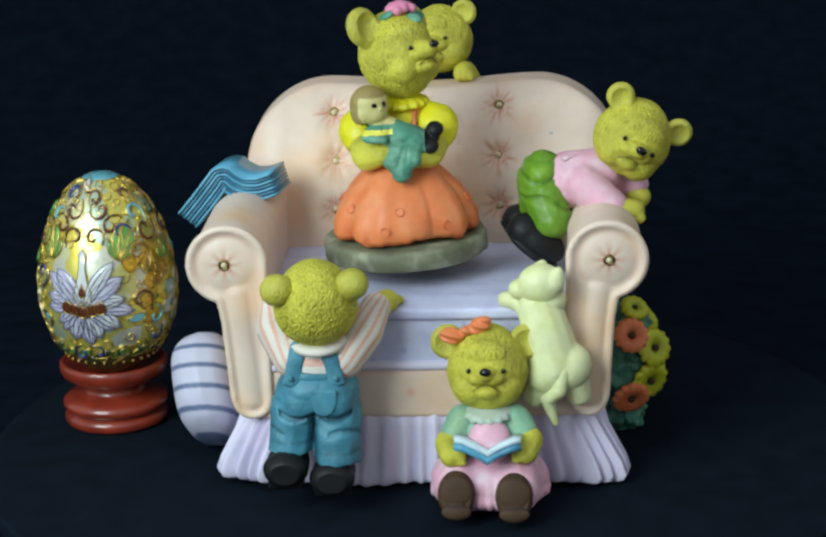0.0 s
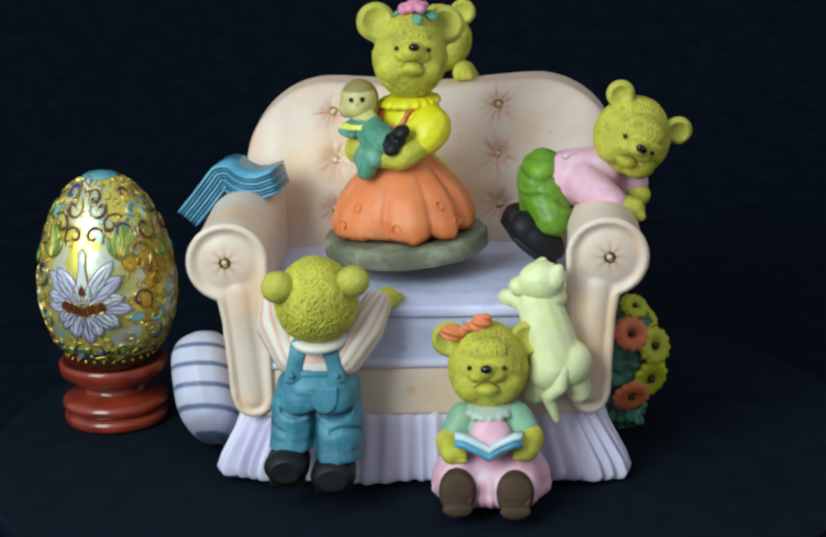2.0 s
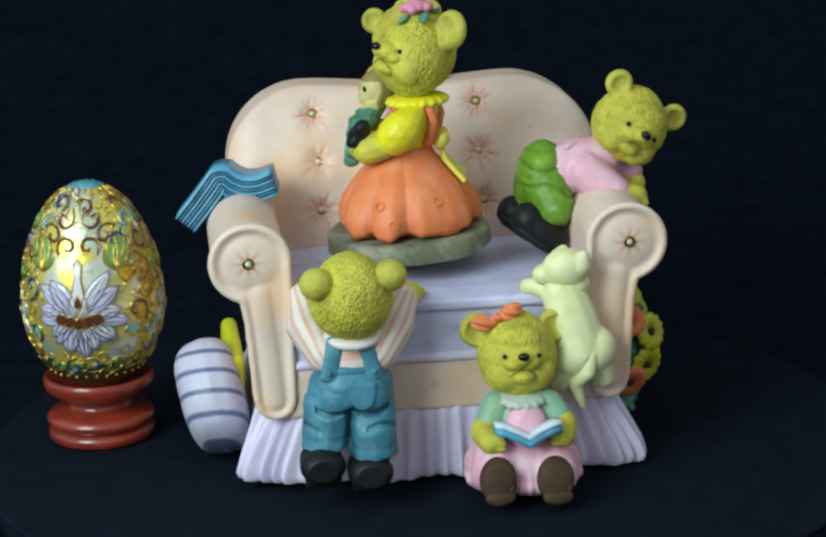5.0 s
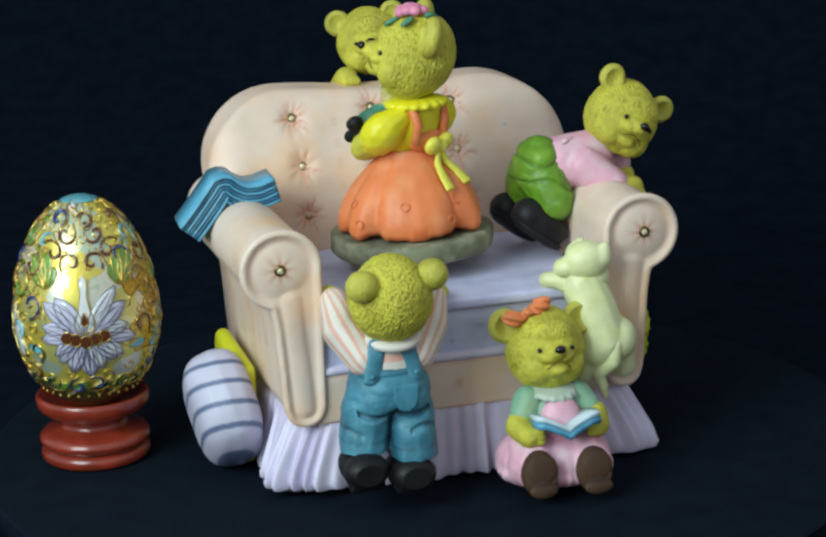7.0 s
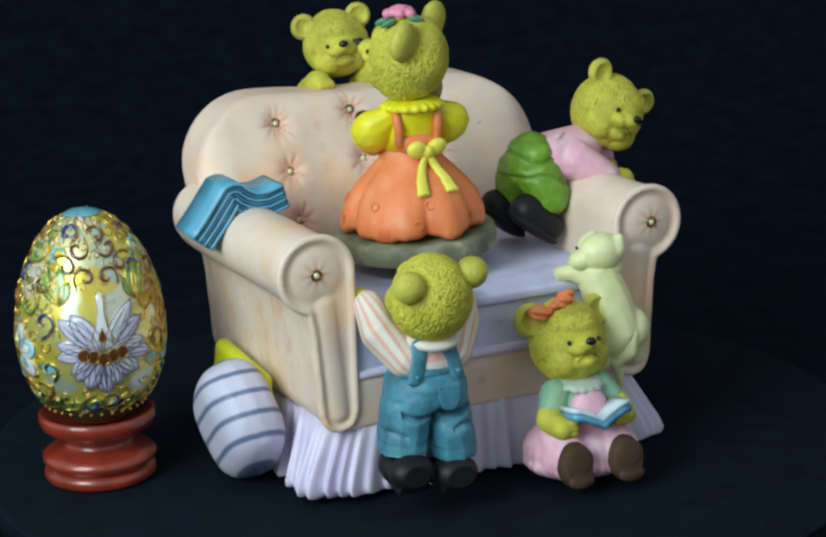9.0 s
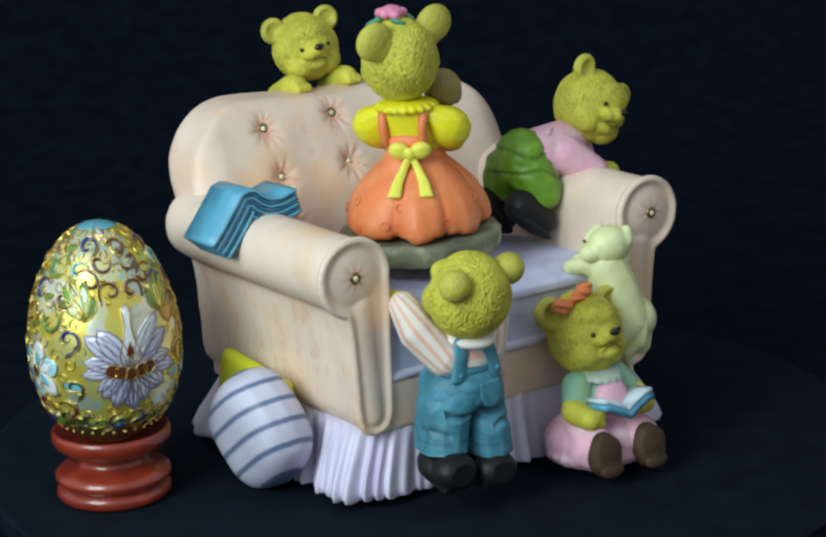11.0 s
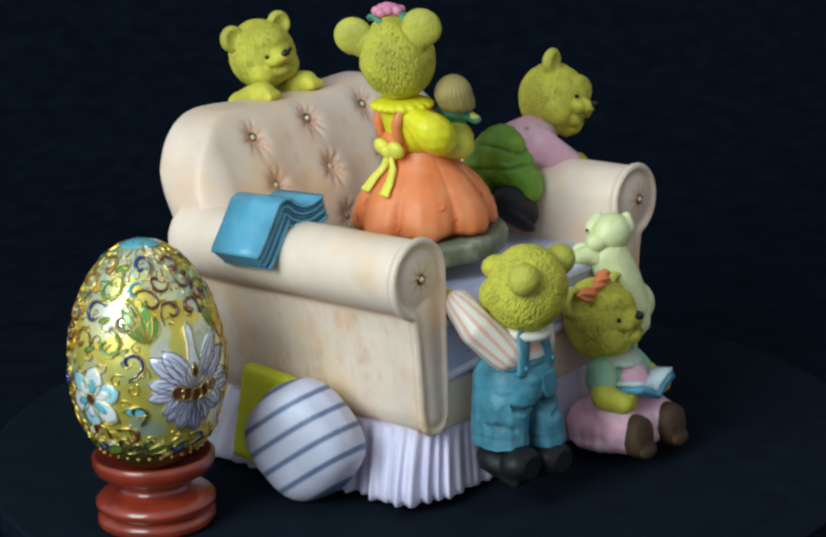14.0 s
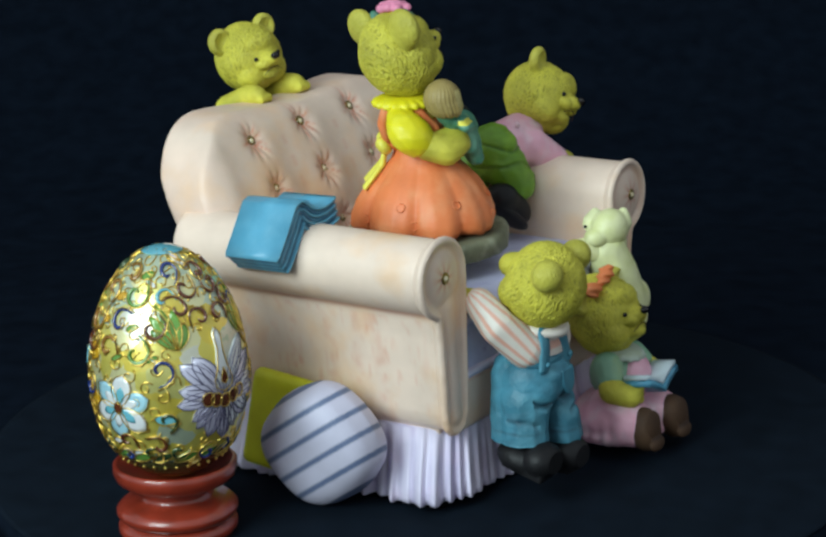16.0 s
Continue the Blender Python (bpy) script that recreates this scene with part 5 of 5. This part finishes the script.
def egg():
    st = thing("egg_stand", (*EGG, 0.0), "turned red lacquered wooden egg stand on the turntable", "stand")
    bm = bmesh.new()
    lathe(bm, [(1.5, 0.0), (1.8, 0.03), (1.9, 0.16), (1.9, 0.34), (1.82, 0.46), (1.66, 0.52), (1.64, 0.58)], (*EGG, 0), 64)
    part("foot", bm, WOOD, st, "rounded foot ring")
    bm = bmesh.new()
    lathe(bm, [(1.6, 0.54), (1.82, 0.6), (1.93, 0.74), (1.93, 0.88), (1.8, 1.02), (1.45, 1.14), (1.2, 1.2), (1.12, 1.32), (1.12, 1.5), (1.2, 1.62), (1.5, 1.72)], (*EGG, 0), 64)
    part("waist", bm, WOOD, st)
    bm = bmesh.new()
    lathe(bm, [(1.35, 1.68), (1.7, 1.76), (1.9, 1.9), (1.97, 2.1), (1.97, 2.34), (1.9, 2.41), (1.82, 2.40), (1.55, 2.2), (0.8, 2.0), (0.01, 1.95)], (*EGG, 0), 64)
    part("cup", bm, WOOD, st)
    eg = thing("enamelled_egg", (*EGG, 1.95), "gilt cloisonne egg with lotus flowers and scrolls in a wooden stand", "ornamental egg")
    bm = bmesh.new()
    zs = [EGG_LOW + (EGG_TOP - EGG_LOW) * (0.5 - 0.5 * math.cos(math.pi * i / 60)) for i in range(61)]
    lathe(bm, [(max(0.01, egg_radius(z)), z) for z in zs], (*EGG, 0), 96)
    shell = part("shell", bm, GILT, eg, "gilt metal shell")
    bm = bmesh.new()
    zs = [9.27 + (EGG_TOP - 9.27) * i / 10 for i in range(11)]
    lathe(bm, [(max(0.01, egg_radius(z) + 0.03), z + 0.02) for z in zs], (*EGG, 0), 48)
    part("cap", bm, E_TEAL, eg, "turquoise enamel cap")
    bm = bmesh.new()
    zs = [2.3 + 0.75 * i / 8 for i in range(9)]
    lathe(bm, [(egg_radius(z) + 0.025, z) for z in zs], (*EGG, 0), 72)
    part("lower_band", bm, E_DARK, eg, "dark green enamel band at the foot")
    rnd = random.Random(5)
    # two lotus flowers on opposite sides, and turquoise blossoms between them
    lotus = [(-0.17, 5.28), (-0.17 + math.pi, 5.28)]
    for a0, z0 in lotus:
        fans = [(262, 1.5, 0.5), (278, 1.5, 0.5), (240, 1.4, 0.52), (300, 1.4, 0.52), (220, 1.35, 0.5), (320, 1.4, 0.5), (200, 1.3, 0.46), (340, 1.5, 0.46),
                (176, 1.35, 0.5), (6, 1.6, 0.5), (154, 1.55, 0.56), (26, 1.6, 0.56), (136, 1.8, 0.62), (44, 1.8, 0.62), (116, 1.9, 0.58), (64, 1.9, 0.58)]
        for k, (ang, ln, w) in enumerate(fans):
            ang, ln, w = ang + rnd.uniform(-5, 5), ln * rnd.uniform(0.86, 1.06), w * rnd.uniform(0.9, 1.15)
            x0, curl = 0.12 * math.cos(radians(ang)), rnd.uniform(0.12, 0.3) * (1 if 90 < ang < 270 else -1)
            pet = egg_shape(shell, "petal", a0, z0, petal(x0, -0.2, radians(ang), ln, w, curl=curl), E_WHITE if k % 4 == 3 else E_LILAC, 0.03 + 0.004 * k, E_SLATE)
            for off in (-0.13, 0.12):
                bm = bmesh.new()
                line = []
                for i in range(9):
                    f = 0.25 + 0.62 * i / 8
                    lx, ly = f * ln, off * w * 1.6 * math.sin(math.pi * f) + curl * f * f
                    line.append(on_egg(*spread(a0, z0, x0 + lx * math.cos(radians(ang)) - ly * math.sin(radians(ang)), -0.2 + lx * math.sin(radians(ang)) + ly * math.cos(radians(ang))), 0.034 + 0.004 * k))
                tube(bm, line, [0.006 + 0.018 * math.sin(math.pi * i / 8) for i in range(9)], seg=4)
                part("vein", bm, E_SLATE, pet)
        egg_shape(shell, "bud", a0, z0, [(-0.3, 0.1), (-0.34, 0.35), (-0.2, 0.7), (-0.1, 1.3), (-0.14, 1.75), (0, 1.95), (0.14, 1.75), (0.1, 1.3), (0.2, 0.7), (0.34, 0.35), (0.3, 0.1), (0, -0.05)], E_WHITE, 0.09)
        egg_shape(shell, "drop", a0, z0, [(0, 0.72), (-0.1, 0.45), (-0.12, 0.3), (0, 0.2), (0.12, 0.3), (0.1, 0.45)], E_BROWN, 0.12)
        for x in (-0.6, -0.32, 0.0, 0.32, 0.6):
            egg_shape(shell, "seed", a0, z0, [(x + 0.2 * math.cos(i * math.pi / 5), -0.34 + 0.25 * abs(x) + 0.23 * math.sin(i * math.pi / 5)) for i in range(10)], E_BROWN, 0.11)
        for s in (-1, 1):
            for k, (ang, ln) in enumerate(((118, 0.8), (98, 1.15), (80, 1.3), (62, 1.1), (44, 0.85))):
                ang = ang if s > 0 else 180 - ang
                egg_shape(shell, "leaf", a0, z0, petal(s * 1.3, 1.45, radians(ang), ln * 1.1, 0.36), E_LEAF if k % 2 else E_GREEN, 0.036 + 0.005 * k)
            for x, y, turn in ((0.42, 2.35, 0.4), (0.95, 2.75, 1.6), (0.42, 3.2, 3.4)):
                pts = [(s * (x + px * math.cos(turn) - py * math.sin(turn)), y + px * math.sin(turn) + py * math.cos(turn)) for px, py in spiral(0.34, 0.85, 1)]
                bm = bmesh.new()
                tube(bm, [on_egg(*spread(a0, z0, px, py), 0.035) for px, py in pts], [0.025 + 0.04 * math.sin(math.pi * j / len(pts)) for j in range(len(pts))], seg=6)
                sc = part("scroll", bm, E_BROWN, shell)
                bm = bmesh.new()
                tube(bm, [on_egg(*spread(a0, z0, px * 1.04, py + 0.04), 0.05) for px, py in pts], 0.018, seg=5)
                part("wire", bm, GOLD, sc)
            egg_shape(shell, "leaf", a0, z0, petal(s * 1.5, -0.8, radians(90 - s * 80), 0.75, 0.34), E_TEAL, 0.04)
    for a0 in (-1.55, 1.5):
        for k in range(6):
            ang = radians(60 * k + 20)
            egg_shape(shell, "petal", a0, 4.9, petal(0, 0, ang, 1.1, 0.72), E_WHITE if k % 2 else E_SKY, 0.03 + 0.004 * k)
            egg_shape(shell, "petal_heart", a0, 4.9, petal(0, 0, ang, 0.7, 0.3), E_TEAL if k % 2 else E_WHITE, 0.036 + 0.004 * k, None)
        egg_shape(shell, "seed", a0, 4.9, [(0.14 * math.cos(i * math.pi / 4), 0.2 * math.sin(i * math.pi / 4)) for i in range(8)], E_BROWN, 0.08)
    # scrolls: enamel strokes edged with gold wire
    inks = [E_BROWN, E_GREEN, E_UMBER, E_BROWN, E_TEAL, E_NAVY, E_UMBER, E_DARK]
    rows = [(8.75, 8, 0.26), (8.2, 11, 0.34), (7.5, 12, 0.42), (6.75, 13, 0.42), (6.0, 13, 0.38), (5.25, 13, 0.36), (4.5, 13, 0.36), (3.8, 15, 0.3), (3.3, 16, 0.24)]
    for r, (z, count, size) in enumerate(rows):
        for i in range(count):
            a = 2 * math.pi * (i + 0.5 * (r % 2) + rnd.uniform(-0.12, 0.12)) / count
            zz = z + rnd.uniform(-0.1, 0.1)
            near = min(abs((a - la + math.pi) % (2 * math.pi) - math.pi) * egg_radius(zz) for la, _ in lotus)
            near2 = min(abs((a - la + math.pi) % (2 * math.pi) - math.pi) * egg_radius(zz) for la in (-1.55, 1.5))
            if (near < 1.75 and 3.6 < zz < 7.3) or (near < 1.0 and 3.6 < zz < 8.3) or (near2 < 1.2 and 3.8 < zz < 6.1):
                continue
            hand = 1 if i % 2 else -1
            rot = rnd.uniform(-0.9, 0.9) + (math.pi / 2 if i % 3 == 0 else 0)
            pts = [(x * math.cos(rot) - y * math.sin(rot), x * math.sin(rot) + y * math.cos(rot)) for x, y in spiral(size * rnd.uniform(0.85, 1.25), rnd.uniform(0.62, 1.0), hand)]
            bm = bmesh.new()
            m = len(pts)
            tube(bm, [on_egg(*spread(a, zz, x, y), 0.03) for x, y in pts], [0.025 + 0.042 * math.sin(math.pi * j / m) for j in range(m)], seg=6)
            ink = inks[(i * 3 + r) % len(inks)] if z > 3.5 else (E_DARK if i % 3 else E_NAVY)
            sc = part("scroll", bm, ink, shell)
            bm = bmesh.new()
            tube(bm, [on_egg(*spread(a, zz, x * 1.18, y * 1.18), 0.045) for x, y in pts], 0.024, seg=5)
            part("wire", bm, GOLD, sc)
            if rnd.random() < 0.85:
                k = rnd.uniform(0, 6.3)
                x0, y0 = 0.5 * math.cos(k), 0.42 * math.sin(k)
                egg_shape(shell, "field", a, zz, [(x0 + 0.2 * math.cos(j * math.pi / 4 + k), y0 + 0.13 * math.sin(j * math.pi / 4)) for j in range(8)], rnd.choice([E_TEAL, E_GREEN, E_AMBER, E_WHITE, E_WHITE, E_GREEN, E_LILAC]), 0.02)
    # fine gold filigree between the scrolls
    bm = bmesh.new()
    for i in range(260):
        z = EGG_LOW + 1.0 + (EGG_TOP - EGG_LOW - 1.15) * ((i + 0.5) / 260) ** 0.9
        a = (i * 2.39996) % (2 * math.pi)
        near = min(abs((a - la + math.pi) % (2 * math.pi) - math.pi) * egg_radius(z) for la, _ in lotus)
        if near < 1.4 and 3.9 < z < 7.2:
            continue
        rot = rnd.uniform(0, 6.3)
        size = rnd.uniform(0.14, 0.24)
        pts = [(x * math.cos(rot) - y * math.sin(rot), x * math.sin(rot) + y * math.cos(rot)) for x, y in spiral(size, 0.9, 1 if i % 2 else -1, 12)]
        tube(bm, [on_egg(*spread(a, z, x, y), 0.012) for x, y in pts], 0.026, seg=4)
    tagged(part("filigree", bm, GOLD, shell, "fine gold wire curls"), kind="stuff")
    # amber fields of the ground
    for i in range(16):
        a, z = rnd.uniform(0.55, 1.15) + (math.pi if i % 2 else 0), rnd.uniform(4.0, 6.8)
        egg_shape(shell, "field", a, z, [(0.4 * math.cos(j * math.pi / 5) * rnd.uniform(0.7, 1.1), 0.36 * math.sin(j * math.pi / 5) * rnd.uniform(0.7, 1.1)) for j in range(10)], E_AMBER, 0.012 + 0.0007 * i)
    # a ring of leaves above the foot
    for i in range(18):
        a = 2 * math.pi * i / 18
        egg_shape(shell, "leaf", a, 3.15, petal(-0.35, -0.1, radians(25 if i % 2 else 155) if i % 2 else radians(20), 0.8, 0.3), E_GREEN if i % 3 else E_DARK, 0.05)
    # beads round the foot
    for i in range(30):
        a = 2 * math.pi * i / 30
        bm = bmesh.new()
        ball(bm, on_egg(a, 2.75, 0.03), 0.06, sub=1)
        part("bead", bm, GOLD, shell)


def motions():
    times = [r[0] for r in TURN]
    for ob, base, spins in RIDERS:
        rows = []
        for t in times if not spins else sorted(set(times + [i * 1.0 for i in range(17)])):
            m = table_pose(t) @ base
            if spins:
                m = m @ pose(0, 0, 0, 0, -2.2) @ pose(0, 0, 0, 0, 0, ease(SPIN, t))
            rows.append((t, m))
        walk(ob, rows)


surroundings()
turntable()
sofa()
boy_bear()
girl_bear()
cat()
arm_bear()
peeking_bear()
mother_bear()
draped_book()
cushions()
flower_bunch()
egg()
motions()
